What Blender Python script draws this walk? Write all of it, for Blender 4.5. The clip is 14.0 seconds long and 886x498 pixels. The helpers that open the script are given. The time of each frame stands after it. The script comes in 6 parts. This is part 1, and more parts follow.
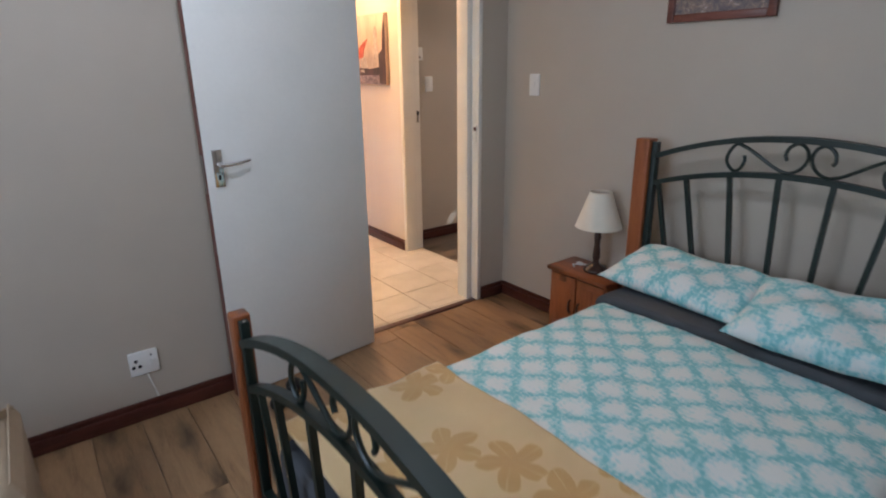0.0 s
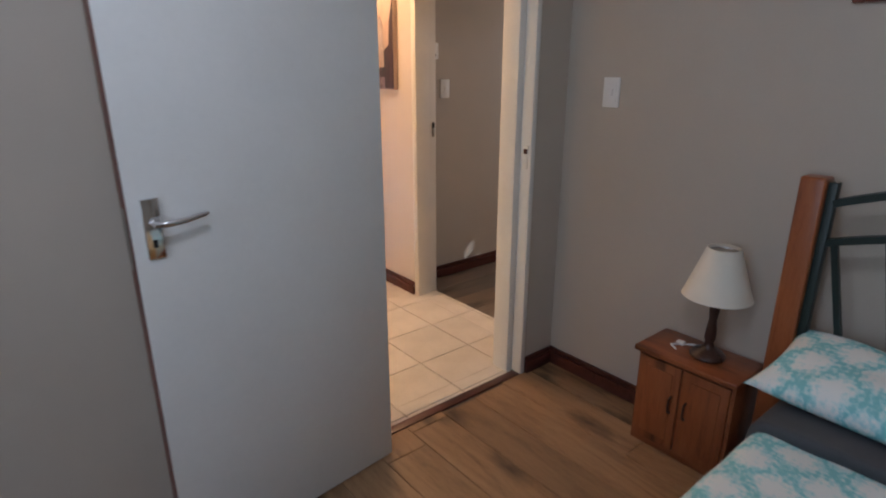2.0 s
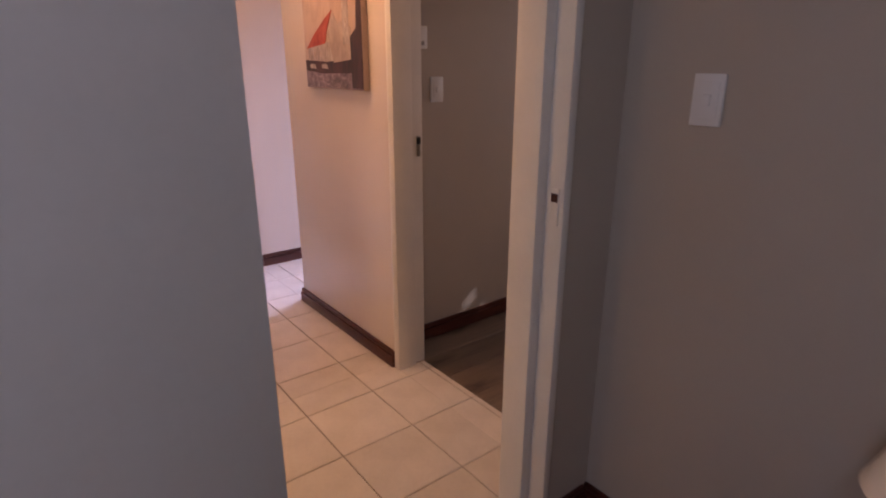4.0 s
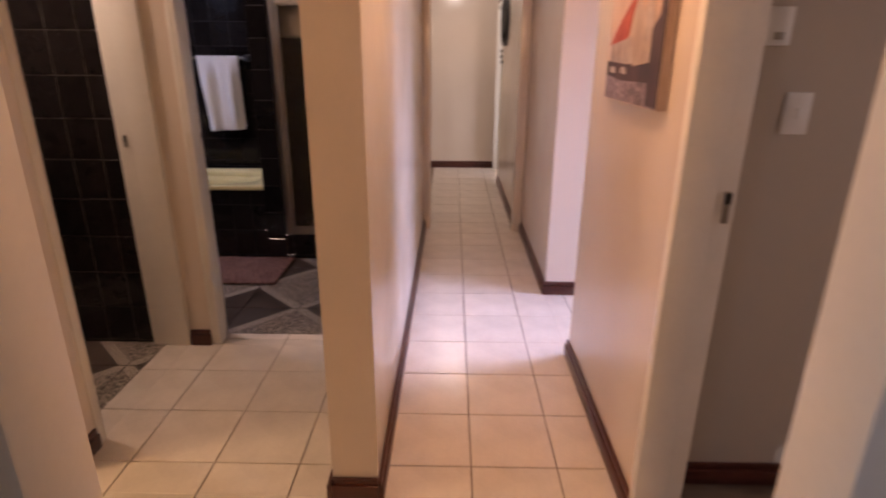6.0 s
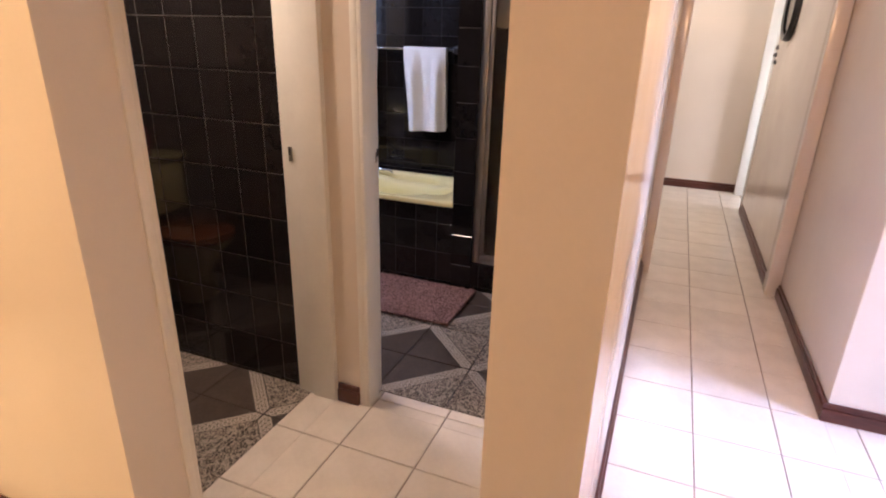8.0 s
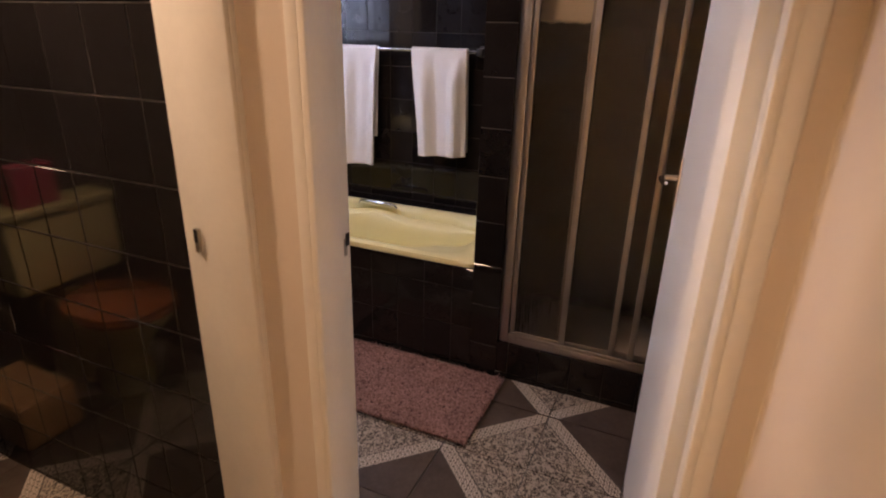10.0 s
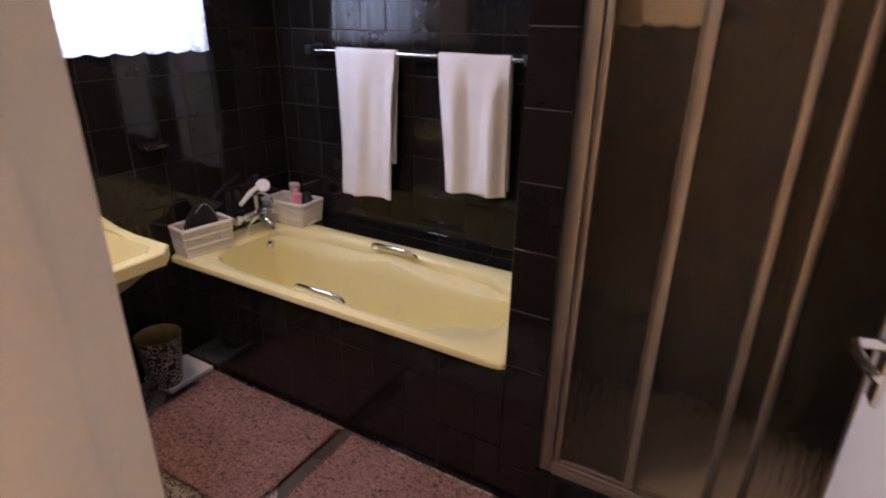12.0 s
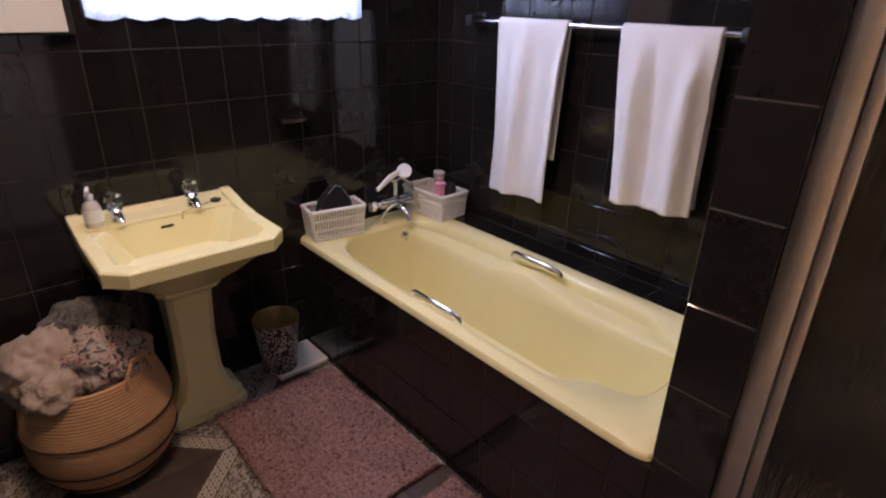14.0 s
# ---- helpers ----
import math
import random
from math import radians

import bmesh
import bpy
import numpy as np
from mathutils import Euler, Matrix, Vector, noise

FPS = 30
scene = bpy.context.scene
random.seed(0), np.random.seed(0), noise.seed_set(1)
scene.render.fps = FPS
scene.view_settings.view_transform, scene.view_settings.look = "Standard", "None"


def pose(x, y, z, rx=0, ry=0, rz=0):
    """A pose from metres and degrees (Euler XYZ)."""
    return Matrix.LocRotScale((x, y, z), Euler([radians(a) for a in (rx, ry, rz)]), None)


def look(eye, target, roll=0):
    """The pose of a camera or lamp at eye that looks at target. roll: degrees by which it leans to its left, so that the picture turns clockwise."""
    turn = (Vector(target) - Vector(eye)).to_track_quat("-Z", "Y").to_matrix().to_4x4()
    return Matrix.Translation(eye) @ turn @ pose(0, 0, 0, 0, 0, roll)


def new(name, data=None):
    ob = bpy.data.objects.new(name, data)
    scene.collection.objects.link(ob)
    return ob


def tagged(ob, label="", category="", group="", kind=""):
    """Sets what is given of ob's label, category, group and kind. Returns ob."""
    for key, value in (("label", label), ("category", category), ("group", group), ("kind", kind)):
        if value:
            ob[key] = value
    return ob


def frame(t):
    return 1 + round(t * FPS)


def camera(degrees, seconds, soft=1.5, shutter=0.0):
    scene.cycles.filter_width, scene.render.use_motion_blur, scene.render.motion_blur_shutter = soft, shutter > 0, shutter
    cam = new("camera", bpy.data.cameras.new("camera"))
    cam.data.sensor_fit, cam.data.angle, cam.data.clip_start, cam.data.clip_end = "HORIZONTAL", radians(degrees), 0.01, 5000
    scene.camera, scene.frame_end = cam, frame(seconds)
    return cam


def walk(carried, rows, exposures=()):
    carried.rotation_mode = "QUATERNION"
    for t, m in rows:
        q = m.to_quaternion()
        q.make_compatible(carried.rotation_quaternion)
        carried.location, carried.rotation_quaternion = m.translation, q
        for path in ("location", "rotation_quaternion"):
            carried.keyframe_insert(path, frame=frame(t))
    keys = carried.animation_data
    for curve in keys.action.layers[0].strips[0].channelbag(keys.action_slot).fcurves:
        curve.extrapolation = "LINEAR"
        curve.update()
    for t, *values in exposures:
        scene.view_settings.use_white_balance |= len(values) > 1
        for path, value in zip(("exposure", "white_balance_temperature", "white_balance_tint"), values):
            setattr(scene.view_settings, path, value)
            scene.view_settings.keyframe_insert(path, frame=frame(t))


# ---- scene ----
# ---------------------------------------------------------------- camera
cam = camera(76.9, 14.0, 1.9, 0.5)
PATH = [
    (0, (0.316, 0.068, 1.482), (1.458, 1.585, 0.854), -0.7),
    (0.5, (0.429, 0.322, 1.495), (1.583, 1.832, 0.873), -0.3),
    (1, (0.517, 0.525, 1.494), (1.663, 2.042, 0.875), -0.2),
    (1.5, (0.548, 0.741, 1.501), (1.707, 2.249, 0.880), -0.0),
    (2, (0.680, 0.978, 1.465), (1.879, 2.454, 0.846), 0.0),
    (2.5, (0.838, 1.175, 1.462), (2.081, 2.616, 0.847), 0.2),
    (2.7, (0.896, 1.258, 1.438), (2.147, 2.692, 0.823), 0.2),
    (4.8, (1.740, 1.977, 1.468), (2.637, 3.642, 0.819), -0.4),
    (5, (1.813, 2.043, 1.477), (2.572, 3.777, 0.830), 0.1),
    (5.5, (1.997, 2.169, 1.480), (2.364, 4.024, 0.828), 0.3),
    (6, (2.128, 2.294, 1.487), (2.101, 4.182, 0.827), 0.4),
    (6.5, (2.143, 2.492, 1.478), (1.826, 4.348, 0.805), 0.7),
    (7, (2.086, 2.718, 1.495), (1.595, 4.534, 0.814), 1.0),
    (7.5, (2.012, 2.942, 1.500), (1.426, 4.725, 0.809), 1.3),
    (8, (1.927, 3.156, 1.521), (1.241, 4.898, 0.815), 1.6),
    (10.5, (1.462, 4.244, 1.544), (0.721, 5.953, 0.817), 1.5),
    (11, (1.386, 4.405, 1.566), (0.668, 6.118, 0.822), 1.6),
    (11.5, (1.351, 4.680, 1.570), (0.602, 6.379, 0.827), 1.5),
    (12, (1.325, 4.859, 1.592), (0.409, 6.465, 0.830), 1.0),
    (12.5, (1.242, 5.077, 1.582), (0.159, 6.576, 0.821), 0.7),
    (13, (1.173, 5.182, 1.563), (-0.029, 6.595, 0.815), 1.0),
    (13.5, (1.154, 5.246, 1.556), (-0.162, 6.551, 0.804), 1.0),
    (14, (1.160, 5.262, 1.515), (-0.206, 6.477, 0.703), 1.3),
]
EXPOSURES = [(0, -0.2, 5600, 9), (1.2, -0.47, 5500, 10), (2.7, -0.9, 5550, 15), (5, -1.6, 6300, 42), (5.5, -1.4, 6250, 42), (6.2, -0.8, 6150, 25), (7, -0.28, 5750, 19), (8.2, -0.1, 5550, 19), (10.5, -0.42, 6800, 25), (11.3, -0.44, 6800, 26), (12.2, -0.16, 6200, 24), (14, -0.06, 5950, 25)]
walk(cam, [(t, look(eye, target, roll)) for t, eye, target, roll in PATH], EXPOSURES)

# ---------------------------------------------------------------- world and light
world = bpy.data.worlds.new("sky")
scene.world = world
world.use_nodes = True
wn = world.node_tree
sky = wn.nodes.new("ShaderNodeTexSky")
sky.sky_type, sky.sun_disc, sky.sun_elevation, sky.sun_rotation = "NISHITA", False, radians(34), radians(115)
wn.links.new(sky.outputs[0], wn.nodes["Background"].inputs[0])
wn.nodes["Background"].inputs[1].default_value = 0.12


def area_lamp(name, at, to, sx, sy, watts, colour, spread=180):
    d = bpy.data.lights.new(name, "AREA")
    d.shape, d.size, d.size_y, d.energy, d.color = "RECTANGLE", sx, sy, watts, colour
    d.spread = radians(spread)
    ob = new(name, d)
    ob.matrix_world = look(at, to)
    return ob


def bulb(name, at, watts, colour, radius=0.09):
    d = bpy.data.lights.new(name, "POINT")
    d.energy, d.color, d.shadow_soft_size = watts, colour, radius
    ob = new(name, d)
    ob.location = at
    return ob


WARM, COOL, SKYISH = (1.0, 0.56, 0.24), (0.90, 0.95, 1.0), (0.72, 0.80, 1.0)
sun_d = bpy.data.lights.new("sun", "SUN")
sun_d.energy, sun_d.angle, sun_d.color = 4.0, radians(0.5), (1.0, 0.95, 0.86)
sun = new("sun", sun_d)
sun.matrix_world = look((5.5, 3.0, 1.71), (3.40, 3.98, 0.16))
area_lamp("bedroom_window_light", (-1.33, 1.0, 1.65), (2.0, 1.0, 1.1), 1.5, 1.1, 31, (0.84, 0.91, 1.0))
bulb("bedroom_lamp_light", (0.75, 1.2, 2.4), 29, (0.95, 0.94, 0.98), 0.08)
area_lamp("bathroom_window_light", (-1.0, 6.15, 1.86), (1.0, 6.0, 0.9), 0.9, 0.78, 31, (0.62, 0.74, 1.0))
area_lamp("porch_door_light", (4.05, 5.25, 1.25), (1.9, 5.05, 0.0), 0.62, 1.9, 33, (0.66, 0.72, 1.0), 80)
area_lamp("hall_lamp_light", (-0.75, 3.3, 2.46), (-0.75, 3.301, 0.0), 0.25, 0.25, 65, (1.0, 0.67, 0.31))
bulb("corridor_lamp_light", (2.3, 4.1, 2.36), 64, (1.0, 0.56, 0.25))
bulb("far_lamp_light", (2.15, 8.7, 2.3), 30, (1.0, 0.86, 0.66))
area_lamp("bathroom_lamp_light", (0.08, 5.50, 2.46), (0.08, 5.501, 0.0), 0.22, 0.22, 24, (1.0, 0.71, 0.47))
bulb("toilet_lamp_light", (-0.1, 4.5, 2.34), 75, (1.0, 0.72, 0.46), 0.06)
# Lamp added in the unseen, windowless end room to make the corridor end's glow.
area_lamp("end_room_window_light", (4.3, 9.15, 0.95), (2.6, 9.98, 0.4), 0.5, 0.9, 26, (1.0, 0.93, 0.84), 120)
# Added fill lamp inside the second bedroom; no window is built there.
area_lamp("bedroom_two_window_light", (5.35, 2.95, 1.5), (3.2, 3.9, 0.8), 0.3, 1.0, 14, (1.0, 0.90, 0.80))

# ---------------------------------------------------------------- materials
def nodes_of(name):
    m = bpy.data.materials.new(name)
    m.use_nodes = True
    return m, m.node_tree, m.node_tree.nodes["Principled BSDF"]


def link(nt, a, b):
    nt.links.new(a, b)


def node(nt, kind, **values):
    n = nt.nodes.new(kind)
    for k, v in values.items():
        n.inputs[k.replace("_", " ")].default_value = v
    return n


def coords(nt, scale=(1, 1, 1), out="Object", rot=(0, 0, 0)):
    tc = nt.nodes.new("ShaderNodeTexCoord")
    mp = nt.nodes.new("ShaderNodeMapping")
    mp.inputs["Scale"].default_value = scale
    mp.inputs["Rotation"].default_value = rot
    link(nt, tc.outputs[out], mp.inputs["Vector"])
    return mp.outputs["Vector"]


def ramp(nt, fac, stops):
    r = nt.nodes.new("ShaderNodeValToRGB")
    e = r.color_ramp.elements
    while len(e) < len(stops):
        e.new(0.5)
    for el, (p, c) in zip(e, stops):
        el.position, el.color = p, (*c, 1) if len(c) == 3 else c
    link(nt, fac, r.inputs["Fac"])
    return r.outputs["Color"]


def mixc(nt, fac, a, b, mode="MIX"):
    m = nt.nodes.new("ShaderNodeMix")
    m.data_type, m.blend_type = "RGBA", mode
    for sock, v in ((m.inputs[0], fac), (m.inputs[6], a), (m.inputs[7], b)):
        if isinstance(v, (int, float)):
            sock.default_value = v
        elif isinstance(v, tuple):
            sock.default_value = (*v, 1)
        else:
            link(nt, v, sock)
    return m.outputs[2]


def maths(nt, op, a, b=0.0, c=0.0):
    m = nt.nodes.new("ShaderNodeMath")
    m.operation = op
    for sock, v in zip(m.inputs, (a, b, c)):
        if isinstance(v, (int, float)):
            sock.default_value = v
        else:
            link(nt, v, sock)
    return m.outputs[0]


def noise_of(nt, vec, scale, detail=4, rough=0.55, distortion=0.0):
    n = node(nt, "ShaderNodeTexNoise", Scale=scale, Detail=detail, Roughness=rough, Distortion=distortion)
    link(nt, vec, n.inputs["Vector"])
    return n.outputs["Fac"]


def bump(nt, bsdf, height, strength=0.2, dist=0.002):
    b = node(nt, "ShaderNodeBump", Strength=strength, Distance=dist)
    link(nt, height, b.inputs["Height"])
    link(nt, b.outputs["Normal"], bsdf.inputs["Normal"])


def surface(name, a, b, rough=0.6, scale=6.0, grain=120.0, relief=0.15, metal=0.0, rough_var=0.1, dist=0.002, coat=0.0, out="Object", spec=0.5, rand=0.0):
    """A surface whose colour wanders between a and b at two scales, with grain and relief."""
    m, nt, p = nodes_of(name)
    v = coords(nt, out=out)
    big, fine = noise_of(nt, v, scale, 5), noise_of(nt, v, grain, 3)
    both = maths(nt, "ADD", maths(nt, "MULTIPLY", big, 0.75), maths(nt, "MULTIPLY", fine, 0.25))
    col = ramp(nt, both, [(0.3, a), (0.7, b)])
    if rand:
        info = nt.nodes.new("ShaderNodeObjectInfo")
        col = mixc(nt, 1.0, col, ramp(nt, info.outputs["Random"], [(0, (1 - rand,) * 3), (1, (1 + rand,) * 3)]), "MULTIPLY")
    link(nt, col, p.inputs["Base Color"])
    link(nt, maths(nt, "ADD", maths(nt, "MULTIPLY", big, rough_var * 2), rough - rough_var), p.inputs["Roughness"])
    p.inputs["Metallic"].default_value = metal
    p.inputs["Specular IOR Level"].default_value = spec
    p.inputs["Coat Weight"].default_value = coat
    if relief:
        bump(nt, p, fine, relief, dist)
    return m


def wood(name, a, b, c, along="X", rough=0.4, scale=1.0, knots=True, rand=0.18, coat=0.0):
    m, nt, p = nodes_of(name)
    info = nt.nodes.new("ShaderNodeObjectInfo")
    tc = nt.nodes.new("ShaderNodeTexCoord")
    shift = nt.nodes.new("ShaderNodeVectorMath")
    shift.operation = "ADD"
    seed = nt.nodes.new("ShaderNodeCombineXYZ")
    link(nt, maths(nt, "MULTIPLY", info.outputs["Random"], 37.0), seed.inputs[0])
    link(nt, maths(nt, "MULTIPLY", info.outputs["Random"], 91.0), seed.inputs[1])
    link(nt, tc.outputs["Object"], shift.inputs[0])
    link(nt, seed.outputs[0], shift.inputs[1])
    mp = nt.nodes.new("ShaderNodeMapping")
    mp.inputs["Scale"].default_value = {"X": (1, 9, 9), "Y": (9, 1, 9), "Z": (9, 9, 1)}[along]
    link(nt, shift.outputs[0], mp.inputs["Vector"])
    base = noise_of(nt, mp.outputs[0], 2.2 * scale, 6, 0.6, 0.6)
    fibre = noise_of(nt, mp.outputs[0], 22 * scale, 3, 0.6)
    both = maths(nt, "ADD", maths(nt, "MULTIPLY", base, 0.72), maths(nt, "MULTIPLY", fibre, 0.28))
    col = ramp(nt, both, [(0.28, c), (0.47, b), (0.68, a)])
    if knots:
        mk = nt.nodes.new("ShaderNodeMapping")
        mk.inputs["Scale"].default_value = {"X": (1.7, 5, 5), "Y": (5, 1.7, 5), "Z": (5, 5, 1.7)}[along]
        link(nt, shift.outputs[0], mk.inputs["Vector"])
        vor = node(nt, "ShaderNodeTexVoronoi", Scale=0.9 * scale, Randomness=1.0)
        vor.voronoi_dimensions = "2D"
        wob = nt.nodes.new("ShaderNodeVectorMath")
        wob.operation = "ADD"
        nz = node(nt, "ShaderNodeTexNoise", Scale=5.0, Detail=3)
        link(nt, mk.outputs[0], nz.inputs["Vector"])
        link(nt, mk.outputs[0], wob.inputs[0])
        sc = nt.nodes.new("ShaderNodeVectorMath")
        sc.operation = "SCALE"
        sc.inputs["Scale"].default_value = 0.35
        link(nt, nz.outputs["Color"], sc.inputs[0])
        link(nt, sc.outputs[0], wob.inputs[1])
        link(nt, wob.outputs[0], vor.inputs["Vector"])
        col = mixc(nt, ramp(nt, vor.outputs["Distance"], [(0.0, (0.9,) * 3), (0.10, (0.55,) * 3), (0.24, (0.0,) * 3)]), col, tuple(v * 0.35 for v in c))
    col = mixc(nt, 1.0, col, ramp(nt, info.outputs["Random"], [(0, (1 - rand,) * 3), (1, (1 + rand,) * 3)]), "MULTIPLY")
    link(nt, col, p.inputs["Base Color"])
    link(nt, maths(nt, "ADD", maths(nt, "MULTIPLY", base, 0.2), rough - 0.1), p.inputs["Roughness"])
    p.inputs["Coat Weight"].default_value = coat
    bump(nt, p, fibre, 0.12, 0.001)
    return m


def glossy_tile(name, a, b, rough=0.12, rand=0.25):
    m, nt, p = nodes_of(name)
    v = coords(nt, out="Object")
    info = nt.nodes.new("ShaderNodeObjectInfo")
    big, fine = noise_of(nt, v, 14, 5, 0.65), noise_of(nt, v, 90, 3)
    col = ramp(nt, maths(nt, "ADD", maths(nt, "MULTIPLY", big, 0.7), maths(nt, "MULTIPLY", fine, 0.3)), [(0.35, a), (0.7, b)])
    col = mixc(nt, 1.0, col, ramp(nt, info.outputs["Random"], [(0, (1 - rand,) * 3), (1, (1 + rand,) * 3)]), "MULTIPLY")
    link(nt, col, p.inputs["Base Color"])
    link(nt, maths(nt, "ADD", maths(nt, "MULTIPLY", big, 0.04), rough - 0.02), p.inputs["Roughness"])
    bump(nt, p, big, 0.0025, 0.003)
    p.inputs["Specular IOR Level"].default_value = 0.43
    return m


PAINT = surface("taupe_wall_paint", (0.455, 0.402, 0.335), (0.495, 0.440, 0.370), 0.62, 2.0, 160, 0.10)
HALL_PAINT = surface("cream_wall_paint", (0.66, 0.585, 0.50), (0.71, 0.635, 0.55), 0.17, 2.0, 150, 0.03)
WHITE = surface("white_ceiling_paint", (0.78, 0.77, 0.74), (0.83, 0.82, 0.79), 0.8, 2.0, 120, 0.1)
DOOR_WHITE = surface("white_gloss_door_paint", (0.79, 0.79, 0.755), (0.86, 0.86, 0.825), 0.38, 2.5, 60, 0.06)
FRAME_WHITE = surface("cream_frame_paint", (0.70, 0.68, 0.63), (0.78, 0.76, 0.70), 0.35, 5, 70, 0.08)
SKIRT = wood("mahogany_skirting", (0.105, 0.030, 0.020), (0.07, 0.02, 0.014), (0.035, 0.010, 0.008), "X", 0.35, 1.5, False, 0.1)
PLANK = wood("oak_laminate", (0.36, 0.22, 0.112), (0.265, 0.155, 0.076), (0.115, 0.060, 0.030), "Y", 0.38, 1.0, True, 0.16)
PLANK_GREY = wood("grey_oak_laminate", (0.20, 0.15, 0.11), (0.15, 0.11, 0.08), (0.07, 0.05, 0.04), "X", 0.4, 1.0, True, 0.15)
PINE = wood("orange_pine", (0.33, 0.11, 0.036), (0.26, 0.078, 0.025), (0.13, 0.036, 0.013), "Z", 0.32, 1.6, True, 0.08)
PINE_X = wood("orange_pine_flat", (0.33, 0.115, 0.04), (0.26, 0.08, 0.027), (0.14, 0.04, 0.014), "Y", 0.32, 1.6, True, 0.08)
DARKWOOD = wood("dark_turned_wood", (0.06, 0.028, 0.02), (0.04, 0.018, 0.013), (0.02, 0.01, 0.008), "Z", 0.3, 2, False, 0.05)
FRAME_WOOD = wood("picture_frame_wood", (0.20, 0.07, 0.045), (0.14, 0.045, 0.03), (0.07, 0.022, 0.016), "Y", 0.35, 2, False, 0.05)
SEAT_WOOD = wood("varnished_seat_wood", (0.55, 0.17, 0.05), (0.46, 0.13, 0.035), (0.30, 0.07, 0.02), "X", 0.15, 2, False, 0.05, 0.6)
GREEN = surface("dark_green_bed_enamel", (0.006, 0.014, 0.011), (0.010, 0.022, 0.018), 0.42, 9, 140, 0.12)
CHROME = surface("polished_chrome", (0.75, 0.75, 0.76), (0.83, 0.83, 0.84), 0.12, 20, 90, 0.0, 1.0, 0.04)
ALU = surface("anodised_aluminium", (0.34, 0.32, 0.295), (0.46, 0.435, 0.40), 0.34, 8, 200, 0.1, 0.85, 0.08)
BRASS = surface("aged_brass", (0.35, 0.27, 0.12), (0.48, 0.38, 0.18), 0.35, 15, 120, 0.1, 0.9, 0.1)
STEEL = surface("dull_steel", (0.30, 0.28, 0.25), (0.42, 0.40, 0.36), 0.4, 20, 160, 0.1, 0.9)
PLASTIC = surface("white_plastic", (0.74, 0.74, 0.72), (0.80, 0.80, 0.78), 0.35, 10, 200, 0.03)
BLACK = surface("black_plastic", (0.010, 0.010, 0.011), (0.020, 0.020, 0.022), 0.45, 12, 120, 0.08)
BLACKCLOTH = surface("black_cloth", (0.006, 0.005, 0.007), (0.014, 0.012, 0.014), 0.9, 12, 300, 0.4)
GROUT = surface("brown_grout", (0.15, 0.10, 0.068), (0.23, 0.165, 0.115), 0.9, 8, 220, 0.3)
# One grout in two tones: darker for dim joints, paler where joints catch light.
TILE_GROUT = surface("dim_tile_grout", (0.026, 0.024, 0.023), (0.055, 0.050, 0.047), 0.8, 8, 220, 0.2)
LIT_GROUT = surface("lit_tile_grout", (0.10, 0.090, 0.080), (0.18, 0.165, 0.15), 0.8, 8, 220, 0.2)
GREY_GROUT = surface("grey_grout", (0.11, 0.105, 0.11), (0.19, 0.18, 0.18), 0.85, 8, 220, 0.3)
CREAM_TILE = surface("cream_floor_tile", (0.66, 0.60, 0.53), (0.80, 0.735, 0.65), 0.22, 6, 60, 0.02, 0.0, 0.06, rand=0.05)
BLACK_TILE = glossy_tile("black_glazed_tile", (0.0115, 0.0098, 0.0100), (0.0150, 0.0128, 0.0130), 0.075, 0.2)
YELLOW = surface("pale_yellow_ceramic", (0.80, 0.72, 0.36), (0.83, 0.76, 0.40), 0.24, 3, 40, 0.02, 0.0, 0.03, coat=0.15)
SHADE = surface("cream_lampshade_cloth", (0.72, 0.67, 0.56), (0.78, 0.73, 0.62), 0.85, 12, 400, 0.2)
TOWEL = surface("white_terry", (0.82, 0.81, 0.80), (0.88, 0.87, 0.86), 0.95, 8, 700, 0.8, dist=0.004)
CREAM_TERRY = surface("cream_terry", (0.66, 0.58, 0.42), (0.74, 0.66, 0.50), 0.95, 8, 700, 0.8, dist=0.004)
WICKER = surface("white_painted_wicker", (0.70, 0.68, 0.62), (0.78, 0.76, 0.70), 0.6, 20, 200, 0.25)
SHEET = surface("dark_grey_sheet", (0.055, 0.058, 0.065), (0.080, 0.083, 0.092), 0.9, 6, 500, 0.3)
CARD = surface("brown_cardboard", (0.36, 0.27, 0.18), (0.46, 0.35, 0.24), 0.85, 5, 160, 0.2)
DARKMETAL = surface("dark_blued_metal", (0.02, 0.02, 0.022), (0.05, 0.05, 0.052), 0.35, 20, 100, 0.1, 0.7)
PINK = surface("pink_plastic", (0.80, 0.30, 0.42), (0.86, 0.40, 0.50), 0.4, 10, 90, 0.05)
MAGENTA = surface("magenta_packet", (0.45, 0.05, 0.11), (0.55, 0.08, 0.15), 0.4, 10, 90, 0.05)
CORK = surface("pale_bath_scale_top", (0.74, 0.70, 0.64), (0.80, 0.76, 0.70), 0.5, 10, 120, 0.1)
VINYL = surface("clear_soap_bottle", (0.55, 0.52, 0.47), (0.65, 0.62, 0.56), 0.15, 10, 90, 0.0, coat=0.5)


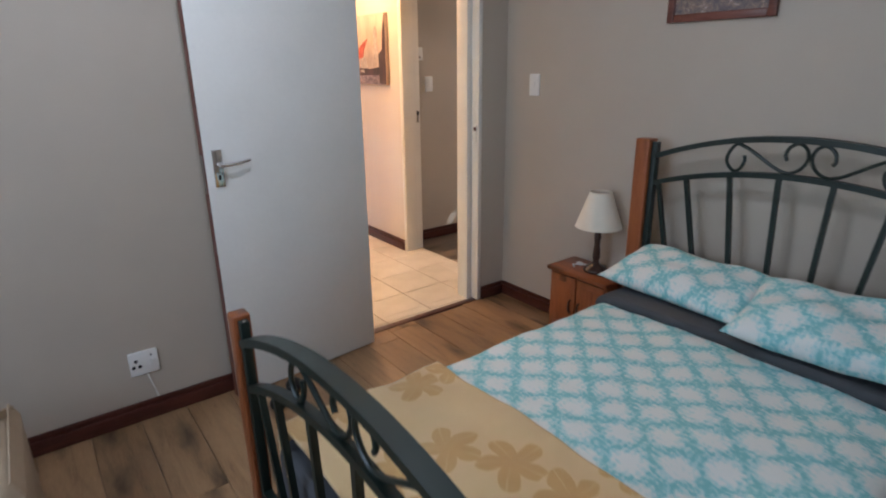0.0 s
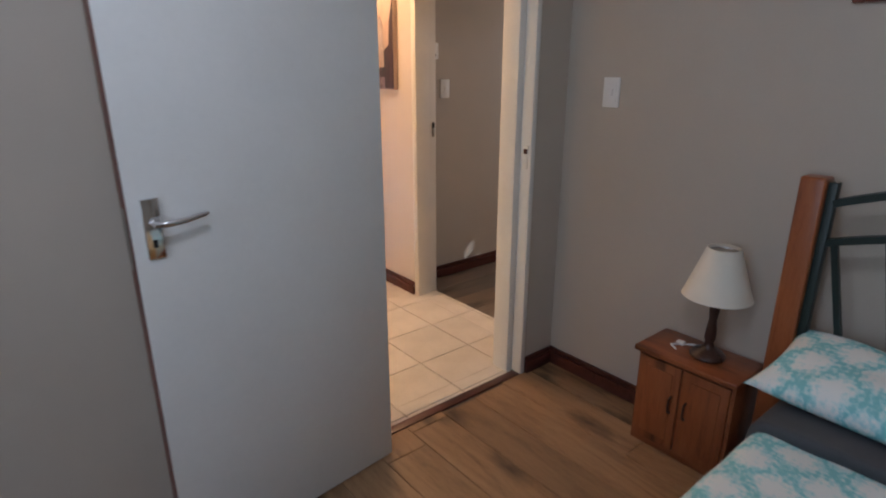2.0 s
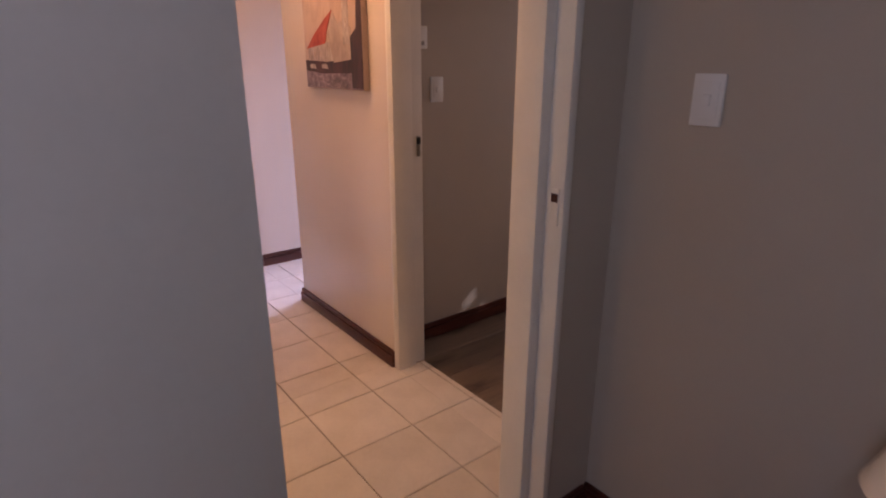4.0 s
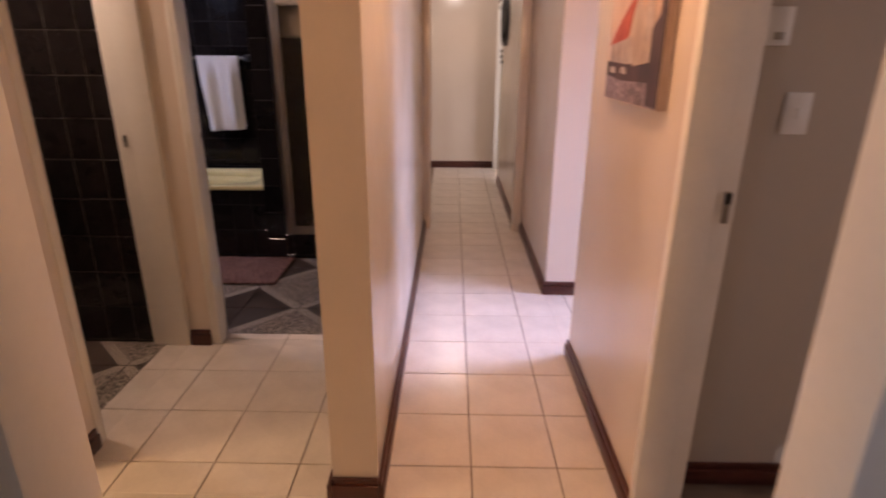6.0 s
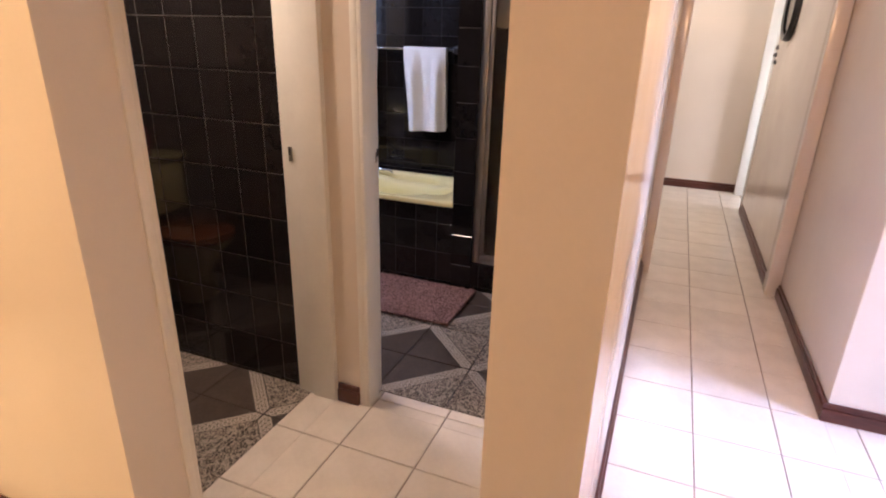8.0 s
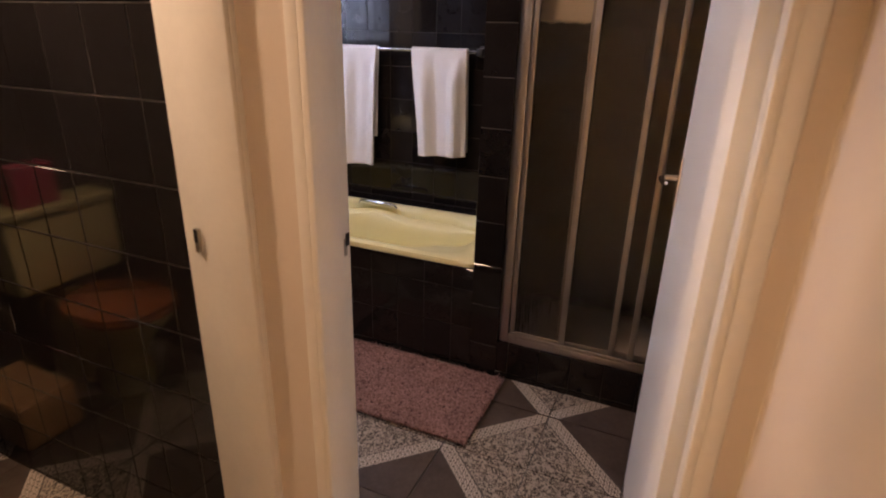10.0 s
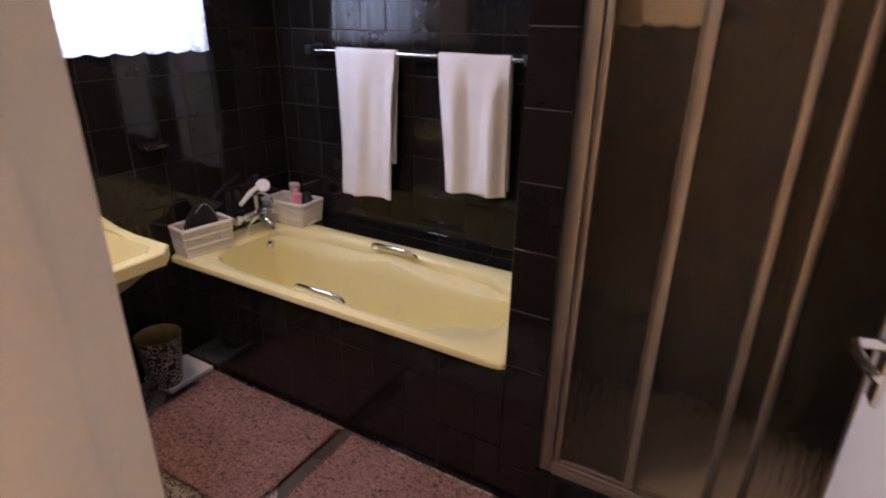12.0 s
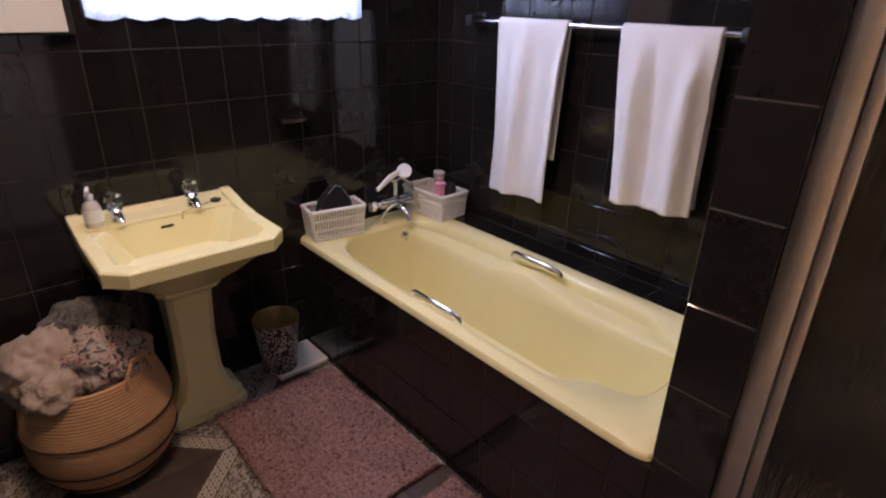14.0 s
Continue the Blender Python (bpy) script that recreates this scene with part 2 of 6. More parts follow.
def damask():
    m, nt, p = nodes_of("turquoise_damask_cotton")
    v0 = coords(nt)
    nz = node(nt, "ShaderNodeTexNoise", Scale=26.0, Detail=4.0)
    link(nt, v0, nz.inputs["Vector"])
    sc = nt.nodes.new("ShaderNodeVectorMath")
    sc.operation = "SCALE"
    sc.inputs["Scale"].default_value = 0.045
    link(nt, nz.outputs["Color"], sc.inputs[0])
    ad = nt.nodes.new("ShaderNodeVectorMath")
    ad.operation = "ADD"
    link(nt, v0, ad.inputs[0])
    link(nt, sc.outputs[0], ad.inputs[1])
    v = ad.outputs[0]
    wob = noise_of(nt, v0, 60, 5, 0.7)
    sep = nt.nodes.new("ShaderNodeSeparateXYZ")
    link(nt, v, sep.inputs[0])

    def wave(a, b, pitch, phase=0.0):
        s = maths(nt, "ADD", maths(nt, "MULTIPLY", sep.outputs[0], a), maths(nt, "MULTIPLY", sep.outputs[1], b))
        return maths(nt, "COSINE", maths(nt, "ADD", maths(nt, "MULTIPLY", s, 6.2832 / pitch), phase))
    big = maths(nt, "ADD", wave(1, 0, 0.17), wave(0, 1, 0.17))
    small = maths(nt, "MULTIPLY", wave(1, 1, 0.040), wave(1, -1, 0.040))
    f = maths(nt, "ADD", maths(nt, "ADD", maths(nt, "ABSOLUTE", big), maths(nt, "MULTIPLY", small, 0.4)), maths(nt, "MULTIPLY", maths(nt, "SUBTRACT", wob, 0.5), 4.3))
    col = ramp(nt, maths(nt, "MULTIPLY", f, 0.5), [(0.0, (0.23, 0.55, 0.59)), (0.20, (0.38, 0.66, 0.69)), (0.42, (0.57, 0.73, 0.74)), (0.68, (0.75, 0.79, 0.78))])
    link(nt, col, p.inputs["Base Color"])
    p.inputs["Roughness"].default_value = 0.9
    bump(nt, p, noise_of(nt, v, 900, 2), 0.25, 0.001)
    return m


def throw_cloth():
    m, nt, p = nodes_of("tan_leaf_print_fleece")
    v = coords(nt)
    wob = noise_of(nt, v, 9, 3)
    dis = nt.nodes.new("ShaderNodeVectorMath")
    dis.operation = "ADD"
    nz = node(nt, "ShaderNodeTexNoise", Scale=7.0, Detail=2)
    link(nt, v, nz.inputs["Vector"])
    sc = nt.nodes.new("ShaderNodeVectorMath")
    sc.operation = "SCALE"
    sc.inputs["Scale"].default_value = 0.06
    link(nt, nz.outputs["Color"], sc.inputs[0])
    link(nt, v, dis.inputs[0])
    link(nt, sc.outputs[0], dis.inputs[1])
    vor = node(nt, "ShaderNodeTexVoronoi", Scale=4.6, Randomness=0.75)
    vor.voronoi_dimensions = "2D"
    link(nt, dis.outputs[0], vor.inputs["Vector"])
    off = nt.nodes.new("ShaderNodeVectorMath")
    off.operation = "SUBTRACT"
    link(nt, dis.outputs[0], off.inputs[0])
    link(nt, vor.outputs["Position"], off.inputs[1])
    sep = nt.nodes.new("ShaderNodeSeparateXYZ")
    link(nt, off.outputs[0], sep.inputs[0])
    ang = maths(nt, "ARCTAN2", sep.outputs[1], sep.outputs[0])
    petal = maths(nt, "ABSOLUTE", maths(nt, "COSINE", maths(nt, "MULTIPLY", ang, 2.5)))
    edge = maths(nt, "ADD", maths(nt, "MULTIPLY", petal, 0.26), 0.20)
    ins = maths(nt, "SUBTRACT", edge, vor.outputs["Distance"])
    vein = maths(nt, "GREATER_THAN", maths(nt, "ABSOLUTE", maths(nt, "SINE", maths(nt, "MULTIPLY", ang, 2.5))), 0.06)
    leaf = maths(nt, "MULTIPLY", ramp(nt, ins, [(0.0, (0, 0, 0)), (0.03, (1, 1, 1))]), maths(nt, "ADD", maths(nt, "MULTIPLY", vein, 0.5), 0.5))
    col = mixc(nt, leaf, mixc(nt, wob, (0.60, 0.42, 0.20), (0.70, 0.52, 0.28)), mixc(nt, wob, (0.46, 0.27, 0.09), (0.60, 0.38, 0.15)))
    link(nt, col, p.inputs["Base Color"])
    p.inputs["Roughness"].default_value = 0.95
    p.inputs["Sheen Weight"].default_value = 0.3
    bump(nt, p, noise_of(nt, v, 600, 3), 0.5, 0.003)
    return m


def star_tile():
    """A square tile, half plain slate and half leaf print, with a lattice band along the diagonal."""
    m, nt, p = nodes_of("slate_and_leaf_floor_tile")
    v = coords(nt)
    sep = nt.nodes.new("ShaderNodeSeparateXYZ")
    link(nt, v, sep.inputs[0])
    x, y = sep.outputs[0], sep.outputs[1]
    d = maths(nt, "MULTIPLY", maths(nt, "SUBTRACT", x, y), 0.7071)
    s = maths(nt, "MULTIPLY", maths(nt, "ADD", x, y), 0.7071)
    ad = maths(nt, "ABSOLUTE", d)
    fine, blot = noise_of(nt, v, 60, 4, 0.6), noise_of(nt, v, 9, 5, 0.7)
    slate = ramp(nt, maths(nt, "ADD", maths(nt, "MULTIPLY", blot, 0.7), maths(nt, "MULTIPLY", fine, 0.3)), [(0.3, (0.036, 0.026, 0.021)), (0.7, (0.100, 0.074, 0.061))])
    swirl = noise_of(nt, v, 66, 2, 0.4, 1.8)
    leaf = ramp(nt, swirl, [(0.46, (0.045, 0.033, 0.027)), (0.52, (0.40, 0.345, 0.285))])
    col = mixc(nt, maths(nt, "LESS_THAN", d, 0.0), slate, leaf)
    cell = 0.030
    lat = maths(nt, "MULTIPLY", maths(nt, "ABSOLUTE", maths(nt, "SINE", maths(nt, "MULTIPLY", maths(nt, "ADD", s, d), 3.1416 / cell))),
                maths(nt, "ABSOLUTE", maths(nt, "SINE", maths(nt, "MULTIPLY", maths(nt, "SUBTRACT", s, d), 3.1416 / cell))))
    dots = ramp(nt, lat, [(0.10, (0.075, 0.058, 0.05)), (0.24, (0.54, 0.475, 0.40)), (0.82, (0.50, 0.435, 0.365)), (0.92, (0.08, 0.06, 0.052))])
    col = mixc(nt, maths(nt, "LESS_THAN", ad, 0.030), col, dots)
    col = mixc(nt, maths(nt, "MULTIPLY", maths(nt, "GREATER_THAN", ad, 0.028), maths(nt, "LESS_THAN", ad, 0.032)), col, (0.06, 0.05, 0.045))
    link(nt, col, p.inputs["Base Color"])
    link(nt, maths(nt, "ADD", maths(nt, "MULTIPLY", blot, 0.2), 0.22), p.inputs["Roughness"])
    bump(nt, p, fine, 0.08, 0.002)
    return m


def glass(name, rough, tint=(0.95, 0.95, 0.93), relief=0.0):
    m, nt, p = nodes_of(name)
    p.inputs["Transmission Weight"].default_value = 1.0
    p.inputs["Base Color"].default_value = (*tint, 1)
    p.inputs["Roughness"].default_value = rough
    p.inputs["IOR"].default_value = 1.5 if relief else 1.45
    if relief:
        v = coords(nt, (1, 1, 0.12))
        bump(nt, p, noise_of(nt, v, 95, 2, 0.5), relief, 0.006)
    return m


def lace():
    m, nt, p = nodes_of("white_lace_curtain")
    v = coords(nt)
    vor = node(nt, "ShaderNodeTexVoronoi", Scale=24.0)
    link(nt, v, vor.inputs["Vector"])
    motif = ramp(nt, vor.outputs["Distance"], [(0.20, (1, 1, 1)), (0.34, (0, 0, 0))])
    mesh = node(nt, "ShaderNodeTexVoronoi", Scale=260.0)
    link(nt, v, mesh.inputs["Vector"])
    holes = ramp(nt, mesh.outputs["Distance"], [(0.25, (0.35,) * 3), (0.5, (1.0,) * 3)])
    alpha = maths(nt, "MAXIMUM", maths(nt, "MULTIPLY", motif, 0.92), maths(nt, "MULTIPLY", holes, 0.62))
    p.inputs["Base Color"].default_value = (0.85, 0.87, 0.90, 1)
    p.inputs["Roughness"].default_value = 0.9
    tr = nt.nodes.new("ShaderNodeBsdfTranslucent")
    tr.inputs["Color"].default_value = (0.85, 0.88, 0.93, 1)
    mx = nt.nodes.new("ShaderNodeMixShader")
    mx.inputs[0].default_value = 0.6
    cl = nt.nodes.new("ShaderNodeBsdfTransparent")
    mx2 = nt.nodes.new("ShaderNodeMixShader")
    link(nt, p.outputs[0], mx.inputs[1])
    link(nt, tr.outputs[0], mx.inputs[2])
    link(nt, alpha, mx2.inputs[0])
    link(nt, cl.outputs[0], mx2.inputs[1])
    link(nt, mx.outputs[0], mx2.inputs[2])
    link(nt, mx2.outputs[0], nt.nodes["Material Output"].inputs[0])
    return m


def painted(name, stops, scale, stretch=(1, 1, 1)):
    """Brushed paint on canvas or paper."""
    m, nt, p = nodes_of(name)
    v = coords(nt, stretch)
    n = noise_of(nt, v, scale, 6, 0.65, 0.8)
    link(nt, ramp(nt, n, stops), p.inputs["Base Color"])
    p.inputs["Roughness"].default_value = 0.6
    bump(nt, p, noise_of(nt, v, scale * 6, 3), 0.3, 0.002)
    return m


def print_cloth(name, stops, scale):
    m, nt, p = nodes_of(name)
    v = coords(nt)
    n = noise_of(nt, v, scale, 3, 0.5, 1.2)
    link(nt, ramp(nt, n, stops), p.inputs["Base Color"])
    p.inputs["Roughness"].default_value = 0.95
    bump(nt, p, noise_of(nt, v, 350, 3), 0.5, 0.003)
    return m


def shag():
    m, nt, p = nodes_of("dusty_pink_shag")
    v = coords(nt)
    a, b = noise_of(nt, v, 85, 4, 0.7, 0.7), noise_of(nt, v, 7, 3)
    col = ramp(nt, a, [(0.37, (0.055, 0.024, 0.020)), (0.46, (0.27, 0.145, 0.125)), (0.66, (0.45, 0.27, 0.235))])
    col = mixc(nt, 1.0, col, ramp(nt, b, [(0.3, (0.85,) * 3), (0.7, (1.08,) * 3)]), "MULTIPLY")
    link(nt, col, p.inputs["Base Color"])
    p.inputs["Roughness"].default_value = 1.0
    bump(nt, p, a, 0.8, 0.012)
    return m


def coil():
    m, nt, p = nodes_of("woven_seagrass_coil")
    v = coords(nt)
    sep = nt.nodes.new("ShaderNodeSeparateXYZ")
    link(nt, v, sep.inputs[0])
    rows = maths(nt, "ABSOLUTE", maths(nt, "SINE", maths(nt, "MULTIPLY", sep.outputs[2], 3.1416 / 0.0105)))
    n, f = noise_of(nt, v, 12, 4), noise_of(nt, v, 160, 2)
    col = ramp(nt, maths(nt, "ADD", maths(nt, "MULTIPLY", n, 0.6), maths(nt, "MULTIPLY", f, 0.4)), [(0.3, (0.46, 0.25, 0.11)), (0.7, (0.63, 0.38, 0.185))])
    col = mixc(nt, ramp(nt, rows, [(0.0, (0.55,) * 3), (0.35, (0.0,) * 3)]), col, (0.20, 0.10, 0.045))
    link(nt, col, p.inputs["Base Color"])
    p.inputs["Roughness"].default_value = 0.75
    bump(nt, p, maths(nt, "ADD", rows, maths(nt, "MULTIPLY", f, 0.5)), 0.7, 0.004)
    return m


def bin_print():
    m, nt, p = nodes_of("black_and_white_scroll_print")
    v = coords(nt)
    vor = node(nt, "ShaderNodeTexVoronoi", Scale=34.0, Randomness=0.8)
    link(nt, v, vor.inputs["Vector"])
    rings = maths(nt, "SINE", maths(nt, "MULTIPLY", vor.outputs["Distance"], 17.0))
    link(nt, ramp(nt, rings, [(0.35, (0.012, 0.012, 0.014)), (0.55, (0.62, 0.60, 0.58))]), p.inputs["Base Color"])
    p.inputs["Roughness"].default_value = 0.3
    return m


def daylight(name, colour, strength):
    m, nt, p = nodes_of(name)
    p.inputs["Base Color"].default_value = (0.8, 0.8, 0.8, 1)
    p.inputs["Emission Color"].default_value = (*colour, 1)
    p.inputs["Emission Strength"].default_value = strength
    return m


DAMASK, THROW, STAR, LACE, SHAG, COIL, BINPRINT = damask(), throw_cloth(), star_tile(), lace(), shag(), coil(), bin_print()
REEDED = glass("reeded_shower_glass", 0.2, (0.64, 0.60, 0.55), 0.8)
CLEAR = glass("window_glass", 0.0)
ACRYLIC = glass("clear_tap_acrylic", 0.05, (0.92, 0.93, 0.94))
SKYGLOW = daylight("overcast_distance", (0.74, 0.85, 1.0), 3.8)
PICTURE = painted("muted_print", [(0.28, (0.03, 0.03, 0.045)), (0.45, (0.16, 0.13, 0.13)), (0.56, (0.26, 0.19, 0.15)), (0.70, (0.52, 0.47, 0.43))], 26)
CANVAS_SKY = painted("canvas_pale_sky", [(0.3, (0.38, 0.28, 0.23)), (0.6, (0.54, 0.42, 0.35))], 7, (1, 1, 0.4))
CANVAS_ROOF = painted("canvas_red_roof", [(0.3, (0.26, 0.04, 0.028)), (0.7, (0.46, 0.10, 0.065))], 20)
CANVAS_PALE = painted("canvas_pale_wall", [(0.3, (0.20, 0.17, 0.17)), (0.55, (0.40, 0.35, 0.33)), (0.75, (0.58, 0.52, 0.49))], 30, (1, 1, 0.4))
CANVAS_WALL = painted("canvas_grey_wall", [(0.3, (0.27, 0.22, 0.20)), (0.6, (0.44, 0.36, 0.31)), (0.8, (0.56, 0.47, 0.40))], 16, (1, 1, 0.35))
CANVAS_GROUND = painted("canvas_dark_ground", [(0.3, (0.05, 0.045, 0.07)), (0.5, (0.20, 0.16, 0.19)), (0.75, (0.42, 0.34, 0.38))], 17, (1, 1, 1.6))
CANVAS_DARK = painted("canvas_dark_edge", [(0.3, (0.018, 0.018, 0.028)), (0.7, (0.09, 0.045, 0.05))], 12, (1, 1, 0.3))
CLOTH_PRINT = print_cloth("red_and_grey_floral_cloth", [(0.40, (0.05, 0.045, 0.05)), (0.47, (0.50, 0.42, 0.36)), (0.58, (0.42, 0.34, 0.29)), (0.66, (0.32, 0.05, 0.05))], 46)
CLOTH_BEIGE = surface("beige_crumpled_cloth", (0.32, 0.24, 0.18), (0.46, 0.36, 0.28), 0.95, 9, 400, 0.3)
CLOTH_GREY = print_cloth("grey_speckled_cloth", [(0.35, (0.05, 0.048, 0.046)), (0.65, (0.17, 0.155, 0.14))], 40)

# ---------------------------------------------------------------- mesh helpers
def smooth(me, angle=40):
    me.polygons.foreach_set("use_smooth", [True] * len(me.polygons))
    me.set_sharp_from_angle(angle=radians(angle))


def part(name, bm, material, parent=None, label="", sharp=40):
    me = bpy.data.meshes.new(name)
    bmesh.ops.recalc_face_normals(bm, faces=bm.faces)
    bm.to_mesh(me)
    bm.free()
    me.materials.append(material)
    smooth(me, sharp)
    ob = new(name, me)
    ob.parent = parent
    if label:
        ob["label"] = label
    return ob


def thing(name, at, label, category, group="", turn=0):
    ob = new(name)
    ob.empty_display_size = 0.1
    ob.location, ob.rotation_euler = at, (0, 0, radians(turn))
    return tagged(ob, label, category, group)


def box(bm, x0, x1, y0, y1, z0, z1, bevel=0.0, seg=2):
    r = bmesh.ops.create_cube(bm, size=1, matrix=Matrix.LocRotScale(((x0 + x1) / 2, (y0 + y1) / 2, (z0 + z1) / 2), None, (abs(x1 - x0), abs(y1 - y0), abs(z1 - z0))))
    if bevel:
        vs = set(r["verts"])
        bmesh.ops.bevel(bm, geom=[e for e in bm.edges if e.verts[0] in vs and e.verts[1] in vs], offset=bevel, segments=seg, affect="EDGES", profile=0.5)
    return bm


def boxes(*args, bevel=0.0, seg=2):
    bm = bmesh.new()
    for a in args:
        box(bm, *a, bevel=bevel, seg=seg)
    return bm


def tube(bm, pts, r, n=8, flat=None, caps=True):
    """A bar along points; r may be a list; flat=(a, b) squares the section to half-widths a (sideways) and b."""
    pts = [Vector(p) for p in pts]
    rings, up = [], None
    for i, p in enumerate(pts):
        d = (pts[min(i + 1, len(pts) - 1)] - pts[max(i - 1, 0)]).normalized()
        if up is None:
            up = Vector((0, 0, 1)) if abs(d.z) < 0.9 else Vector((1, 0, 0))
        side = d.cross(up).normalized()
        up = side.cross(d).normalized()
        ri = r[i] if isinstance(r, (list, tuple)) else r
        ring = []
        if flat:
            for a, b in ((-1, -1), (1, -1), (1, 1), (-1, 1)):
                ring.append(bm.verts.new(p + side * flat[0] * a + up * flat[1] * b))
        else:
            for k in range(n):
                t = 2 * math.pi * k / n
                ring.append(bm.verts.new(p + side * ri * math.cos(t) + up * ri * math.sin(t)))
        rings.append(ring)
    for a, b in zip(rings, rings[1:]):
        for k in range(len(a)):
            bm.faces.new((a[k], a[(k + 1) % len(a)], b[(k + 1) % len(a)], b[k]))
    if caps:
        bm.faces.new(rings[0])
        bm.faces.new(rings[-1][::-1])
    return bm


def tube_bm(pts, r, n=8, flat=None):
    return tube(bmesh.new(), pts, r, n, flat)


def lathe(profile, n=28, at=(0, 0, 0), bm=None, squash=(1, 1)):
    bm = bm or bmesh.new()
    rings = []
    for r, z in profile:
        if r < 1e-5:
            rings.append([bm.verts.new((at[0], at[1], at[2] + z))])
        else:
            rings.append([bm.verts.new((at[0] + r * squash[0] * math.cos(2 * math.pi * k / n), at[1] + r * squash[1] * math.sin(2 * math.pi * k / n), at[2] + z)) for k in range(n)])
    for a, b in zip(rings, rings[1:]):
        for k in range(n):
            va = (a[0],) if len(a) == 1 else (a[k], a[(k + 1) % n])
            vb = (b[0],) if len(b) == 1 else (b[(k + 1) % n], b[k])
            if len(va) + len(vb) > 2:
                bm.faces.new(va + vb)
    return bm


def loft(rings, close_first=True, close_last=True):
    bm = bmesh.new()
    vs = [[bm.verts.new(p) for p in ring] for ring in rings]
    for a, b in zip(vs, vs[1:]):
        for k in range(len(a)):
            bm.faces.new((a[k], a[(k + 1) % len(a)], b[(k + 1) % len(a)], b[k]))
    if close_first:
        bm.faces.new(vs[0][::-1])
    if close_last:
        bm.faces.new(vs[-1])
    return bm


def superellipse(cx, cy, a, b, z, n=40, e=4.0):
    out = []
    for k in range(n):
        t = 2 * math.pi * k / n
        c, s = math.cos(t), math.sin(t)
        out.append((cx + a * math.copysign(abs(c) ** (2 / e), c), cy + b * math.copysign(abs(s) ** (2 / e), s), z))
    return out


def chamfered(cx, cy, a, b, c, z):
    """An oblong ring with cut corners."""
    return [(cx + x, cy + y, z) for x, y in ((a - c, -b), (a, -b + c), (a, b - c), (a - c, b), (-a + c, b), (-a, b - c), (-a, -b + c), (-a + c, -b))]


def cloth(w, d, nx, ny, height, thick=0.012):
    """A closed sheet over a w x d oblong, its top given by height(u, v) in 0..1 as (x, y, z)."""
    bm = bmesh.new()
    g = [[bm.verts.new(height(i / nx, j / ny)) for i in range(nx + 1)] for j in range(ny + 1)]
    for j in range(ny):
        for i in range(nx):
            bm.faces.new((g[j][i], g[j][i + 1], g[j + 1][i + 1], g[j + 1][i]))
    bmesh.ops.recalc_face_normals(bm, faces=bm.faces)
    bmesh.ops.solidify(bm, geom=bm.faces[:], thickness=thick)
    return bm


def structure(name, bm, material, label=""):
    return tagged(part(name, bm, material), label or name.replace("_", " "), "", "", "structure")


# ---------------------------------------------------------------- walls, floors, ceilings
H = 2.5
structure("floor_bedroom", boxes((-1.34, 2.765, -1.74, 2.70, -0.12, -0.008)), GROUT, "bedroom floor under wooden laminate planks")
structure("floor_bedroom_two", boxes((2.90, 5.6, 2.80, 3.98, -0.12, -0.008)), GROUT, "second bedroom floor under grey laminate")
structure("floor_hall", boxes((-1.84, 2.90, 2.70, 4.95, -0.12, -0.006), (1.725, 2.90, 4.95, 10.15, -0.12, -0.006), (2.90, 4.3, 4.88, 5.66, -0.12, -0.006), (0.86, 1.725, 4.95, 5.075, -0.12, -0.006)), GROUT, "hall floor with brown grout")
structure("floor_bathroom", boxes((-1.0, 1.73, 5.075, 7.15, -0.12, -0.006)), GREY_GROUT, "bathroom floor under patterned tiles")
structure("floor_toilet", boxes((-1.0, 0.61, 4.05, 4.98, -0.118, -0.005)), GREY_GROUT, "toilet floor under patterned tiles")
structure("ceiling", boxes((-1.9, 5.7, -1.8, 10.2, H, H + 0.12)), WHITE, "plain white ceiling")

structure("wall_north_bedroom", boxes((-1.34, 1.25, 2.575, 2.728, 0, H), (1.25, 1.662, 2.655, 2.728, 0, H), (2.565, 2.90, 2.655, 2.728, 0, H), (1.662, 2.565, 2.655, 2.728, 2.08, H)), PAINT, "taupe painted bedroom wall with the doorway")
structure("wall_south_hall", boxes((-1.84, 1.662, 2.728, 2.80, 0, H), (2.565, 5.6, 2.728, 2.80, 0, H), (1.662, 2.565, 2.728, 2.80, 2.08, H)), HALL_PAINT, "cream painted hall wall with the doorway")
structure("wall_east_bedroom", boxes((2.765, 2.90, -1.74, 2.655, 0, H)), PAINT, "taupe painted wall behind the bed")
structure("wall_south_bedroom", boxes((-1.34, 2.765, -1.74, -1.6, 0, H)), PAINT, "taupe painted wall")
structure("wall_west_bedroom", boxes((-1.34, -1.2, -1.6, 0.25, 0, H), (-1.34, -1.2, 1.75, 2.575, 0, H), (-1.34, -1.2, 0.25, 1.75, 0, 0.95), (-1.34, -1.2, 0.25, 1.75, 2.15, H)), PAINT, "taupe painted wall with the window")
structure("wall_painting", boxes((2.75, 2.90, 3.82, 4.88, 0, H), (2.75, 2.90, 2.80, 2.99, 0, H), (2.75, 2.90, 2.99, 3.82, 2.08, H)), HALL_PAINT, "cream painted hall wall with a canvas")
structure("wall_north_bedroom_two", boxes((2.90, 5.6, 3.98, 4.10, 0, H)), PAINT, "taupe painted wall of the second bedroom")
